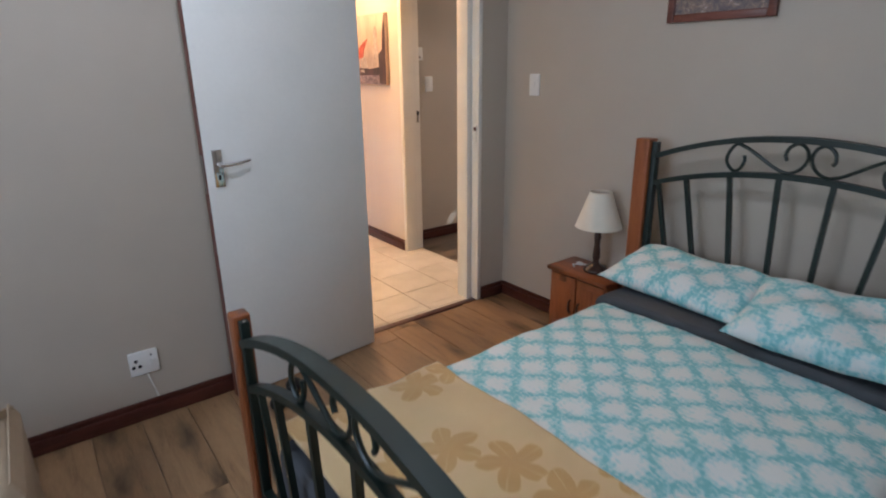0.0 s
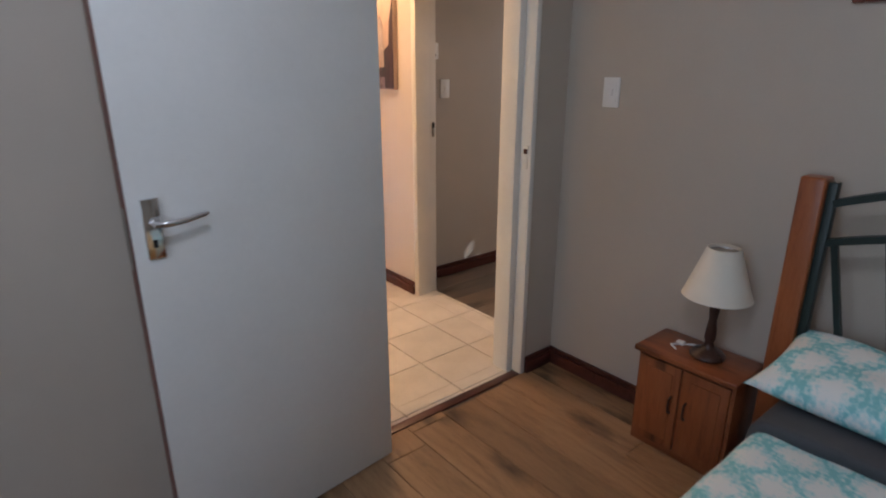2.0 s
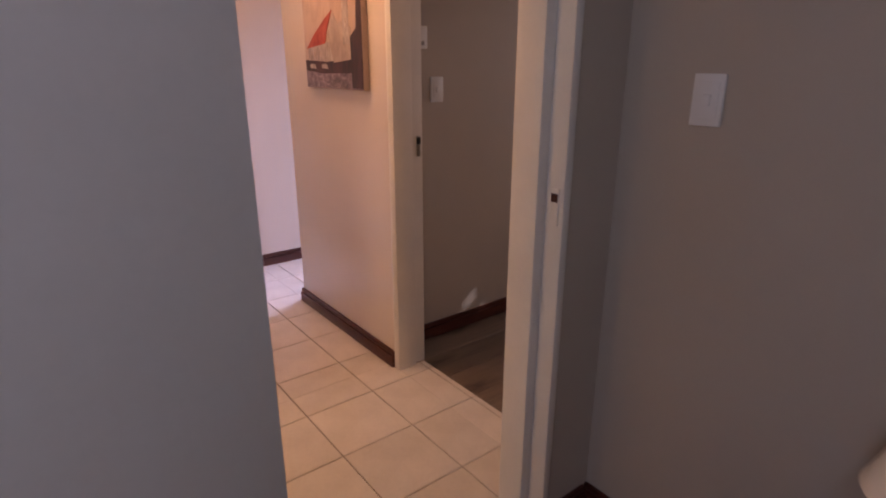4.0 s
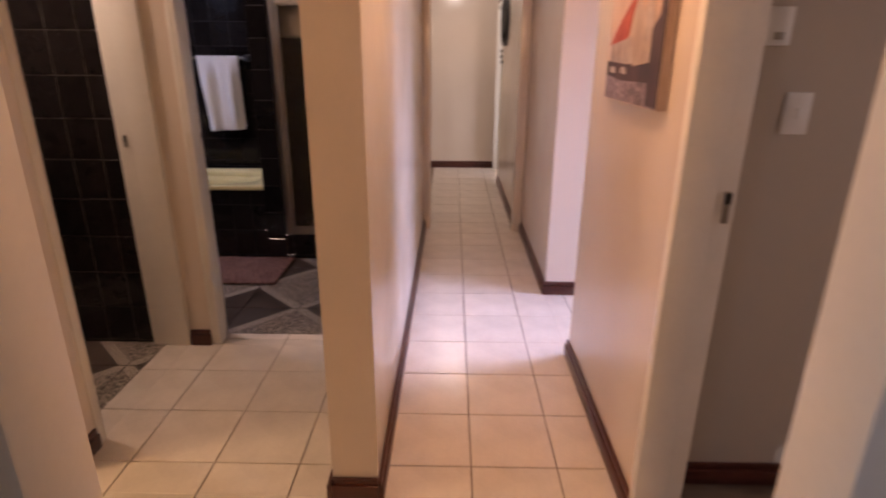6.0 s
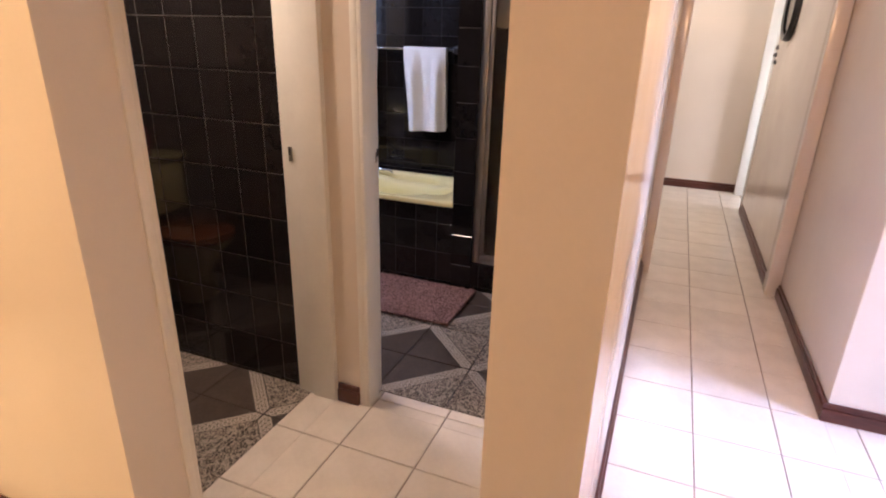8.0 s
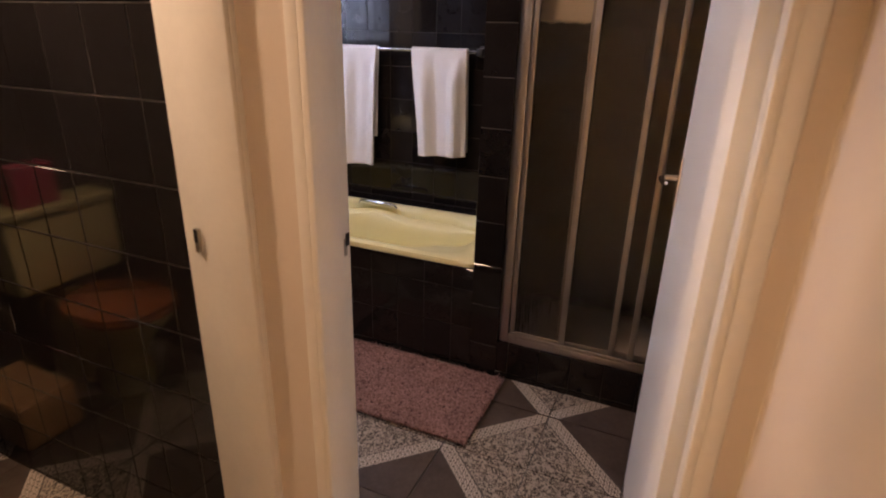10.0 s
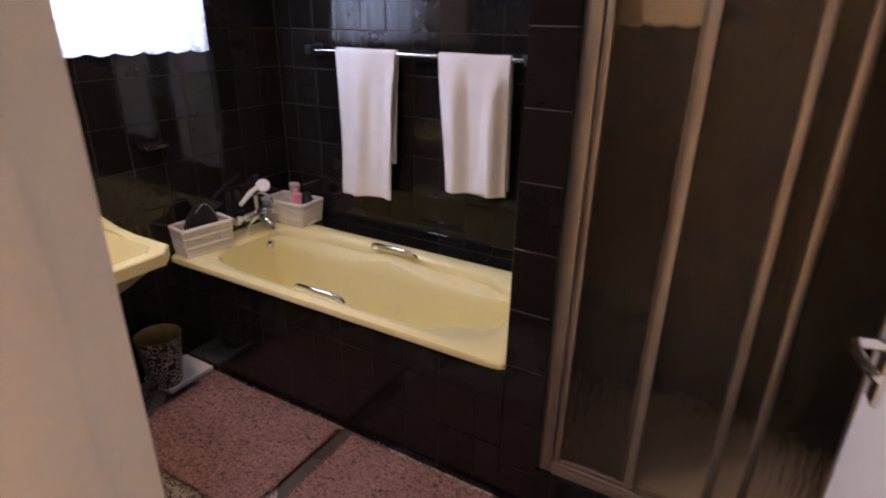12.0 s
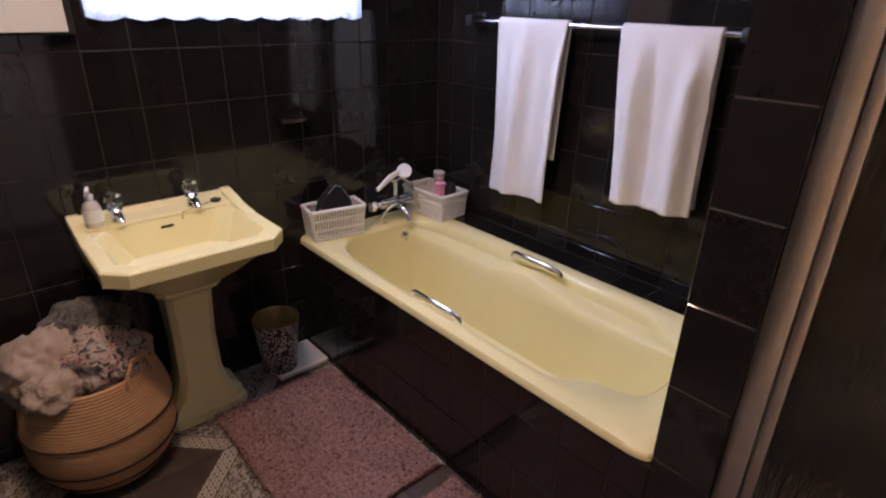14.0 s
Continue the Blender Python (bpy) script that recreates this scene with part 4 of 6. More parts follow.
for y0, y1, yh in ((0.012, 0.182, 0.158), (0.193, 0.363, 0.217)):
    d = part("door", boxes((0.0, 0.0135, y0, y1, 0.035, 0.395), bevel=0.003), PINE, ns)
    part("door_panel", boxes((-0.004, 0.0, y0 + 0.03, y1 - 0.03, 0.07, 0.36), bevel=0.0018), PINE, d)
    part("handle", tube_bm([(-0.003, yh, 0.20), (-0.018, yh, 0.208), (-0.021, yh, 0.235), (-0.018, yh, 0.262), (-0.003, yh, 0.27)], 0.005, 8), DARKWOOD, d, "small dark handle")

lamp = thing("table_lamp", (2.64, 1.808, 0.429), "dark turned wood lamp with a cream cloth shade", "lamp")
part("stem", lathe([(0, 0), (0.062, 0), (0.064, 0.008), (0.055, 0.02), (0.03, 0.03), (0.018, 0.045), (0.015, 0.06), (0.021, 0.075), (0.019, 0.11), (0.014, 0.15), (0.019, 0.19), (0.016, 0.205), (0.012, 0.22), (0.012, 0.27), (0, 0.27)], 24), DARKWOOD, lamp)
bm = lathe([(0.121, 0.245), (0.118, 0.248), (0.056, 0.428), (0.053, 0.428), (0.115, 0.246), (0.121, 0.245)], 40)
part("shade", bm, SHADE, lamp, "cream coolie shade")
part("shade_ring", tube_bm([(0.05 * math.cos(a), 0.05 * math.sin(a), 0.415) for a in [i * math.pi / 8 for i in range(17)]], 0.002, 6), CHROME, lamp)
part("bulb_holder", lathe([(0, 0.27), (0.018, 0.27), (0.018, 0.34), (0.01, 0.40), (0, 0.40)], 12), PLASTIC, lamp)
part("cable", tube_bm([(0.04, 0.06, 0.006), (0.00, 0.11, 0.006), (-0.03, 0.13, 0.006), (-0.05, 0.10, 0.006)], 0.004, 6), PLASTIC, lamp)
part("inline_switch", boxes((-0.005, 0.02, 0.095, 0.125, 0.001, 0.016), bevel=0.004), PLASTIC, lamp)


def switch(name, at, n, h, turn, label, rocker=1):
    s = thing(name, at, label, "light switch" if rocker else "box", "", turn)
    part("plate", boxes((-n / 2, n / 2, -0.009, 0, -h / 2, h / 2), bevel=0.003), PLASTIC, s)
    part("surround", boxes((-n / 2 + 0.012, n / 2 - 0.012, -0.011, -0.0085, -h / 2 + 0.018, h / 2 - 0.018), bevel=0.001), PLASTIC, s)
    part("rocker", boxes((-0.010, 0.010, -0.016, -0.0105, -0.014, 0.014), bevel=0.002), PLASTIC, s)
    return s


switch("light_switch", (2.765, 2.418, 1.365), 0.078, 0.122, -90, "white plastic light switch on the taupe wall")
switch("light_switch", (3.131, 3.98, 1.33), 0.075, 0.12, 0, "white plastic light switch in the second bedroom")
th = thing("doorbell_box", (3.025, 3.98, 1.565), "small white plastic box high on the wall", "box")
part("case", boxes((-0.035, 0.035, -0.028, 0, -0.05, 0.05), bevel=0.004), PLASTIC, th)
part("button", boxes((-0.014, 0.014, -0.031, -0.0275, -0.035, -0.015), bevel=0.001), STEEL, th, "small grey display")

so = thing("wall_socket", (0.567, 2.575, 0.270), "white double wall socket with a switch and thin cable", "socket")
part("plate", boxes((-0.057, 0.057, -0.010, 0, -0.055, 0.055), bevel=0.004), PLASTIC, so)
for x, z in ((-0.03, 0.015), (-0.042, -0.012), (-0.018, -0.012)):
    part("pin_hole", lathe([(0, 0), (0.0075, 0), (0.0075, 0.0035), (0, 0.0035)], 10, (0, 0, 0)), BLACK, so).matrix_basis = pose(x, -0.0095, z, 90, 0, 0)
part("round_socket", lathe([(0, 0), (0.026, 0), (0.026, 0.002), (0.023, 0.0025), (0, 0.0025)], 24), PLASTIC, so).matrix_basis = pose(-0.03, -0.0095, -0.003, 90, 0, 0)
part("rocker", boxes((0.022, 0.040, -0.016, -0.0095, -0.014, 0.014), bevel=0.002), PLASTIC, so)
part("pilot_light", boxes((0.028, 0.034, -0.0108, -0.0098, 0.026, 0.034)), BLACK, so)
part("cable", tube_bm([(0.005, -0.004, -0.054), (0.012, -0.012, -0.09), (0.022, -0.016, -0.13), (0.03, -0.014, -0.175)], 0.0028, 6), PLASTIC, so)

pic = thing("framed_picture", (2.765, 1.376, 1.645), "small framed print in a dark wooden frame", "picture")
W, T = 0.233, 0.50
part("print", boxes((-0.012, -0.006, -W + 0.03, W - 0.03, 0.03, T - 0.03)), PICTURE, pic)
part("frame_side", boxes((-0.024, 0, -W, -W + 0.034, 0, T), bevel=0.006), FRAME_WOOD, pic)
part("frame_side", boxes((-0.024, 0, W - 0.034, W, 0, T), bevel=0.006), FRAME_WOOD, pic)
part("frame_bottom", boxes((-0.0235, 0, -W + 0.034, W - 0.034, 0, 0.034), bevel=0.006), FRAME_WOOD, pic)
part("frame_top", boxes((-0.0235, 0, -W + 0.034, W - 0.034, T - 0.034, T), bevel=0.006), FRAME_WOOD, pic)

card = thing("cardboard_box", (-0.03, 2.08, 0), "brown cardboard box with open flaps by the wall", "box")
part("carton", boxes((-0.20, 0.17, -0.30, 0.20, 0, 0.35), bevel=0.004), CARD, card)
part("flap", tube_bm([(0.17, -0.05, 0.352), (0.145, -0.05, 0.405)], 0, 8, (0.24, 0.003)), CARD, card)
part("flap", tube_bm([(-0.02, 0.20, 0.352), (-0.02, 0.17, 0.40)], 0, 8, (0.18, 0.003)), CARD, card)

ds = thing("dumbbell", (1.085, 2.315, 0.036), "small black dumbbell lying on the floor by the door", "dumbbell", "", 41)
part("grip", tube_bm([(-0.06, 0, 0), (0.06, 0, 0)], 0.015, 12), BLACK, ds)
for s in (-1, 1):
    part("weight", lathe([(0, -0.03), (0.022, -0.03), (0.034, -0.018), (0.036, 0), (0.034, 0.018), (0.022, 0.03), (0, 0.03)], 20), BLACK, ds).matrix_basis = pose(s * 0.078, 0, 0, 0, 90, 0)

# ---------------------------------------------------------------- hall and corridor
cv = thing("canvas_painting", (2.75, 4.258, 1.333), "unframed canvas of a grey church with a red roof", "painting")
part("canvas", boxes((-0.030, 0, -0.29, 0.29, 0, 0.53), bevel=0.003), CANVAS_SKY, cv)


def patch(name, poly, lift, mat):
    bm = bmesh.new()
    f = bm.faces.new([bm.verts.new((-0.030 - lift, y, z)) for y, z in poly])
    r = bmesh.ops.extrude_face_region(bm, geom=[f])
    bmesh.ops.translate(bm, verts=[v for v in r["geom"] if isinstance(v, bmesh.types.BMVert)], vec=(lift, 0, 0))
    part(name, bm, mat, cv)


patch("painted_ground", [(-0.287, 0.003), (0.287, 0.003), (0.287, 0.085), (0.10, 0.070), (-0.20, 0.075), (-0.287, 0.07)], 0.0012, CANVAS_GROUND)
patch("painted_street", [(0.287, 0.085), (0.287, 0.135), (0.05, 0.125), (-0.20, 0.14), (-0.20, 0.075), (0.10, 0.070)], 0.0014, CANVAS_DARK)
patch("painted_house", [(0.25, 0.132), (0.25, 0.195), (0.05, 0.215), (-0.02, 0.215), (-0.02, 0.128), (0.05, 0.126)], 0.0020, CANVAS_PALE)
patch("painted_church", [(-0.02, 0.12), (0.03, 0.25), (-0.03, 0.345), (-0.07, 0.29), (-0.11, 0.30), (-0.195, 0.27), (-0.195, 0.135)], 0.0022, CANVAS_WALL)
patch("painted_tower", [(-0.12, 0.20), (-0.12, 0.40), (-0.145, 0.44), (-0.175, 0.40), (-0.175, 0.20)], 0.0024, CANVAS_PALE)
patch("painted_roof", [(0.265, 0.188), (0.06, 0.208), (0.035, 0.27), (-0.022, 0.352), (0.05, 0.32), (0.17, 0.255)], 0.0028, CANVAS_ROOF)
patch("painted_shadow", [(-0.287, 0.008), (-0.19, 0.008), (-0.185, 0.23), (-0.24, 0.265), (-0.25, 0.40), (-0.287, 0.527)], 0.0026, CANVAS_DARK)
for y in (0.205, 0.075):
    patch("painted_highlight", [(y - 0.035, 0.092), (y + 0.035, 0.096), (y + 0.03, 0.114), (y - 0.02, 0.116)], 0.0030, CANVAS_PALE)
for y, z in ((0.18, 0.16), (0.11, 0.16), (-0.06, 0.20), (-0.15, 0.30)):
    patch("painted_window", [(y - 0.005, z - 0.011), (y + 0.005, z - 0.011), (y + 0.005, z + 0.011), (y - 0.005, z + 0.011)], 0.0032, CANVAS_WALL)

clock = thing("wall_clock", (2.70, 8.62, 1.83), "round wall clock with a black rim and grey face", "clock")
part("rim", lathe([(0.20, 0), (0.255, 0), (0.262, 0.02), (0.25, 0.05), (0.205, 0.04)], 36), BLACK, clock).matrix_basis = pose(0, 0, 0, 0, -90, 0)
part("dial", lathe([(0, 0.02), (0.21, 0.02), (0.21, 0.0), (0, 0.0)], 36), STEEL, clock).matrix_basis = pose(0, 0, 0, 0, -90, 0)
for k, (y, z) in enumerate(((9.02, 1.52), (9.06, 1.46), (9.00, 1.40))):
    o = thing("wall_ornament", (2.70, y, z), "small dark metal ornament on the corridor wall", "ornament", "ornaments on the corridor wall")
    part("body", tube_bm([(-0.012, -0.05, -0.01), (-0.016, -0.01, 0.012), (-0.016, 0.03, -0.004), (-0.012, 0.06, 0.014)], [0.004, 0.011, 0.010, 0.004], 8), DARKMETAL, o)
    part("tail", tube_bm([(-0.012, 0.06, 0.014), (-0.010, 0.085, 0.0), (-0.010, 0.10, 0.012)], 0.003, 6), DARKMETAL, o)

# ---------------------------------------------------------------- toilet room
wc = thing("toilet", (-0.62, 4.43, 0), "pale yellow toilet with a varnished wooden seat", "toilet")
part("cistern", boxes((-0.375, -0.20, -0.235, 0.235, 0.48, 0.80), bevel=0.02, seg=3), YELLOW, wc)
part("cistern_lid", boxes((-0.378, -0.185, -0.245, 0.245, 0.801, 0.835), bevel=0.010, seg=3), YELLOW, wc)
bowl = []
for s, z, sh in ((0.10, 0.0, -0.02), (0.105, 0.06, -0.02), (0.085, 0.16, -0.02), (0.12, 0.27, 0.0), (0.175, 0.36, 0.02), (0.185, 0.398, 0.03)):
    bowl.append(superellipse(0.02 + sh, 0, s * 1.28, s, z, 36, 2.4))
part("bowl", loft(bowl), YELLOW, wc)
part("pan_neck", boxes((-0.36, -0.10, -0.09, 0.09, 0.0, 0.40), bevel=0.03, seg=3), YELLOW, wc)
part("seat", loft([superellipse(0.05, 0, 0.235, 0.185, 0.40, 40, 2.5), superellipse(0.05, 0, 0.24, 0.19, 0.412, 40, 2.5), superellipse(0.05, 0, 0.235, 0.185, 0.424, 40, 2.5)]), SEAT_WOOD, wc, "varnished orange wooden seat")
part("seat_lid", loft([superellipse(0.05, 0, 0.232, 0.182, 0.426, 40, 2.5), superellipse(0.05, 0, 0.235, 0.186, 0.438, 40, 2.5), superellipse(0.05, 0, 0.22, 0.17, 0.45, 40, 2.5)]), SEAT_WOOD, wc, "varnished orange wooden lid")
pk = thing("tissue_packet", (-0.88, 4.50, 0.836), "magenta packet standing on the cistern", "packet")
part("pack", boxes((-0.05, 0.05, -0.09, 0.09, 0, 0.17), bevel=0.012, seg=3), MAGENTA, pk)
cr = thing("storage_crate", (-0.72, 4.80, 0), "low woven storage basket on the toilet floor", "basket")
part("body", boxes((-0.18, 0.18, -0.11, 0.11, 0, 0.2), bevel=0.02, seg=3), COIL, cr)

# ---------------------------------------------------------------- bathroom
panel = structure("bath_panel", boxes((-0.9525, 0.7525, 6.2895, 6.31, 0, 0.528)), TILE_GROUT, "black tiled front panel of the bath")
bath = thing("bathtub", (0, 0, 0), "pale yellow bathtub with chrome grips set in black tiles", "bathtub")
cx, cy, a, b = -0.101, 6.6235, 0.849, 0.3445
rings = [superellipse(cx, cy, a - 0.016, b - 0.020, 0.49, 128, 30), superellipse(cx, cy, a - 0.014, b - 0.018, 0.532, 128, 30), superellipse(cx, cy, a, b, 0.536, 128, 30), superellipse(cx, cy, a, b, 0.550, 128, 30), superellipse(cx, cy, a - 0.004, b - 0.004, 0.560, 128, 26),
         superellipse(cx, cy, a - 0.05, b - 0.035, 0.562, 128, 18), superellipse(cx + 0.012, cy, a - 0.125, b - 0.060, 0.558, 128, 5), superellipse(cx + 0.012, cy, a - 0.138, b - 0.072, 0.545, 128, 5),
         superellipse(cx + 0.008, cy, a - 0.16, b - 0.088, 0.45, 128, 5), superellipse(cx + 0.0, cy, a - 0.20, b - 0.11, 0.28, 128, 5), superellipse(cx - 0.01, cy, a - 0.25, b - 0.15, 0.20, 128, 5), superellipse(cx - 0.02, cy, a - 0.40, b - 0.24, 0.185, 128, 3)]
def inner(p, step=0.0, drop=0.0):
    """Draws the hollow in at the foot end; step and drop: the ledge along the wall, left at full height round the grip."""
    x, y, z = p
    y = cy + (y - cy) * (1 - 0.24 * max(0.0, min(1.0, (x - 0.40) / 0.10)))
    side = max(0.0, min(1.0, (y - cy - 0.12) / 0.14))
    grip = max(0.0, min(1.0, (0.20 - abs(x + 0.095)) / 0.03))
    return (x, y - step * side, z - drop * side * (1 - grip))


lip, low = rings[7], [(x, y, 0.540) for x, y, z in rings[7]]
rings = rings[:6] + [[inner(p) for p in rings[6]], [inner(p, 0.002, 0.004) for p in lip], [inner(p, 0.004, 0.034) for p in low], [inner(p, 0.075, 0.040) for p in low], [inner(p, 0.085, 0.055) for p in low]] + [[inner(p, 0.085) for p in r] for r in rings[8:]]
part("tub", loft(rings, False, True), YELLOW, bath, "", 60)
for y in (6.348, 6.876):
    grip = part("grip", tube_bm([(-0.222, y, 0.556), (-0.216, y, 0.570), (-0.20, y, 0.577), (0.005, y, 0.577), (0.024, y, 0.570), (0.030, y, 0.556)], 0.0085, 10), CHROME, bath, "chrome grip")
    part("grip_recess", boxes((-0.20, 0.01, y - 0.012, y + 0.018, 0.5585, 0.5645), bevel=0.002), YELLOW, grip)
part("overflow", lathe([(0, 0), (0.026, 0), (0.024, 0.012), (0.012, 0.02), (0, 0.021)], 20), CHROME, bath, "chrome overflow knob").matrix_basis = pose(-0.792, 6.752, 0.495, 0, 82, 0)
part("plug_chain", tube_bm([(-0.79, 6.765, 0.48), (-0.765, 6.775, 0.38), (-0.75, 6.78, 0.31)], 0.002, 5), CHROME, bath)

ledge_w = structure("bath_ledge", boxes((-0.95, 0.752, 6.962, 7.0905, 0.40, 0.5545)), TILE_GROUT, "black tiled ledge between the bath and the wall")

mx = thing("bath_mixer", (-0.948, 6.752, 0.648), "old chrome bath mixer with a hand shower", "mixer tap")
mx.scale = (1.1, 1.1, 1.1)
part("body", lathe([(0, -0.085), (0.020, -0.085), (0.024, -0.06), (0.018, -0.03), (0.025, 0.0), (0.018, 0.03), (0.024, 0.06), (0.020, 0.085), (0, 0.085)], 18), CHROME, mx).matrix_basis = pose(0.075, 0, 0, 90, 0, 0)
for s in (-1, 1):
    k = part("tap", lathe([(0, 0), (0.016, 0), (0.016, 0.02), (0.026, 0.03), (0.026, 0.05), (0.016, 0.06), (0, 0.06)], 8), CHROME, mx, "chrome tap head")
    k.matrix_basis = pose(0.085, s * 0.085, 0.005, -90 * s, 0, 0)
    part("wall_union", tube_bm([(0.0, s * 0.07, 0), (0.075, s * 0.07, 0)], 0.016, 12), CHROME, mx)
part("spout", tube_bm([(0.075, 0, -0.01), (0.12, 0, -0.015), (0.16, 0, -0.03), (0.175, 0, -0.06)], [0.015, 0.014, 0.013, 0.013], 12), CHROME, mx)
part("riser", tube_bm([(0.075, 0, 0.02), (0.075, 0, 0.09)], 0.011, 10), CHROME, mx)
part("cradle", tube_bm([(0.075, -0.05, 0.10), (0.08, 0, 0.088), (0.075, 0.05, 0.10)], 0.006, 8), CHROME, mx)
hs = part("hand_shower", tube_bm([(0.09, -0.10, 0.07), (0.085, -0.03, 0.112), (0.08, 0.02, 0.125)], [0.009, 0.012, 0.011], 10), PLASTIC, mx, "white hand shower")
part("rose", lathe([(0, -0.02), (0.018, -0.02), (0.03, 0.0), (0.032, 0.015), (0.0, 0.02)], 18), PLASTIC, hs).matrix_basis = pose(0.085, 0.045, 0.122, 30, 40, 0)
loop = [(0.11 + 0.02 * math.sin(t), 0.005 + 0.10 * math.cos(t), -0.045 + 0.055 * math.sin(t)) for t in [(-0.2 + i * 0.33) for i in range(20)]]
part("hose", tube_bm([(0.075, 0.03, 0.10), (0.10, 0.07, 0.07)] + loop[:18], 0.0065, 7), CHROME, mx, "looped chrome hose")


def woven_basket(name, at, w, d, h, turn, label, mat=WICKER):
    bk = thing(name, at, label, "basket", "white baskets on the bath", turn)
    part("lining", boxes((-w / 2 + 0.012, w / 2 - 0.012, -d / 2 + 0.012, d / 2 - 0.012, 0.001, 0.01)), mat, bk)
    flare = 0.012
    n = int(2 * (w + d) / 0.0115)

    def edge(s, z):
        k = 1 + flare * z / h / (w / 2)
        p = s * 2 * (w + d)
        if p < w:
            q = (-w / 2 + p, -d / 2)
        elif p < w + d:
            q = (w / 2, -d / 2 + p - w)
        elif p < 2 * w + d:
            q = (w / 2 - (p - w - d), d / 2)
        else:
            q = (-w / 2, d / 2 - (p - 2 * w - d))
        return (q[0] * k, q[1] * k, z)
    bm = bmesh.new()
    for i in range(n):
        tube(bm, [edge((i + 0.5) / n, 0.005), edge((i + 0.5) / n, h * 0.5), edge((i + 0.5) / n, h)], 0.0049, 5)
    part("weave", bm, mat, bk)
    for z, r in ((0.006, 0.007), (h * 0.34, 0.0055), (h * 0.67, 0.0055), (h - 0.004, 0.009)):
        part("weave_band", tube_bm([edge(i / 48 % 1, z) for i in range(49)], r, 6), mat, bk)
    return bk


woven_basket("wicker_basket", (-0.872, 6.425, 0.562), 0.22, 0.115, 0.135, 80, "white wicker basket with a black cloth bag inside")
bagb = thing("wash_bag", (-0.874, 6.430, 0.575), "black cloth bag with a wire handle standing in the basket", "bag", "", 80)
part("bag_body", loft([superellipse(0, 0, 0.085, 0.036, 0.0, 28, 4), superellipse(0, 0, 0.088, 0.038, 0.08, 28, 3), superellipse(0.0, 0, 0.07, 0.026, 0.15, 28, 3), superellipse(0.012, 0, 0.035, 0.012, 0.205, 28, 2.5)]), BLACKCLOTH, bagb)
part("wire_handle", tube_bm([(-0.085, -0.035, 0.10), (-0.05, -0.035, 0.17), (0.0, -0.03, 0.215), (0.03, -0.03, 0.205), (0.07, -0.034, 0.13)], 0.002, 5), CHROME, bagb)
woven_basket("wicker_basket", (-0.812, 6.955, 0.562), 0.25, 0.15, 0.125, 3, "white slatted basket holding toiletries", WICKER)
tl = thing("toiletry_bottle", (-0.83, 7.0, 0.575), "pale pink plastic toiletry tube", "bottle", "toiletries in the basket")
part("tube_body", lathe([(0, 0), (0.022, 0), (0.024, 0.12), (0.030, 0.195), (0, 0.197)], 16, (0, 0, 0), None, (1, 0.7)), VINYL, tl)
tl.rotation_euler = (0.2, 0.1, 0.3)
tl = thing("toiletry_bottle", (-0.775, 6.955, 0.573), "pink plastic toiletry bottle", "bottle", "toiletries in the basket")
part("bottle_body", lathe([(0, 0), (0.03, 0), (0.032, 0.10), (0.026, 0.145), (0.012, 0.153), (0.012, 0.17), (0, 0.17)], 16), PINK, tl)
tl = thing("toiletry_bottle", (-0.735, 6.985, 0.573), "dark round-capped toiletry bottle", "bottle", "toiletries in the basket")
part("bottle_body", lathe([(0, 0), (0.025, 0), (0.030, 0.06), (0.030, 0.12), (0.02, 0.15), (0, 0.156)], 16), BLACK, tl)

rail = thing("towel_rail", (0, 7.022, 1.445), "chrome towel rail on dark brackets", "towel rail")
part("bar", tube_bm([(-0.675, 0, 0), (0.47, 0, 0)], 0.009, 12), CHROME, rail)
for x in (-0.672, 0.465):
    br = part("bracket", boxes((x - 0.02, x + 0.02, -0.018, 0.062, -0.02, 0.02), bevel=0.006), BLACK, rail, "dark rail bracket")
    part("bracket_plate", boxes((x - 0.028, x + 0.028, 0.055, 0.0635, -0.03, 0.03), bevel=0.003), BLACK, br)


def towel(x0, x1, low_l, low_r, back, seed, taper, fold, skew=0.0):
    """A towel folded over the rail: front fall, bend and back fall."""
    nx, ny = 48, 130

    def at(u, v):
        fall = (1.445 - (low_l + (low_r - low_l) * u))
        rear = 1.445 - back
        s = v * (fall + rear + 0.03)
        w = x1 - x0
        if s < fall:
            d = fall - s
            y, z = -0.016, -d
        elif s < fall + 0.03:
            t = (s - fall) / 0.03 * math.pi
            y, z = -0.016 * math.cos(t), 0.016 * math.sin(t)
            d = 0
        else:
            d = s - fall - 0.03
            y, z = 0.016, -d
        k = min(1.0, d / 0.15)
        x = x0 + w * (0.5 + (u - 0.5) * (1 - taper * k * min(1, d / 0.5))) + skew * d
        wave = math.sin(u * 9.5 + seed + d) * 0.017 + math.sin(u * 21 + seed * 2 + d * 3) * 0.006 + (0.004 * math.sin(d * 330) if 0.085 < (1.445 - low_l) - d < 0.135 and y < 0 else 0.0) + noise.noise((u * 3 + seed, d * 3, seed)) * 0.012
        if fold and 0.42 < u < 0.9:
            wave -= 0.016 * math.sin((u - 0.42) / 0.48 * math.pi) ** 0.5
        y += (wave - 0.008) * k if y < 0 else max(-0.004, wave * 0.3) * k
        return (x, 7.022 + y, 1.447 + z)
    return cloth(1, 1, nx, ny, at, 0.009)


tagged(part("towel", towel(-0.498, -0.162, 0.753, 0.772, 0.942, 0.7, 0.05, False, -0.02), TOWEL, None, "", 180), "white terry hand towel hanging on the rail", "towel", "towels on the rail")
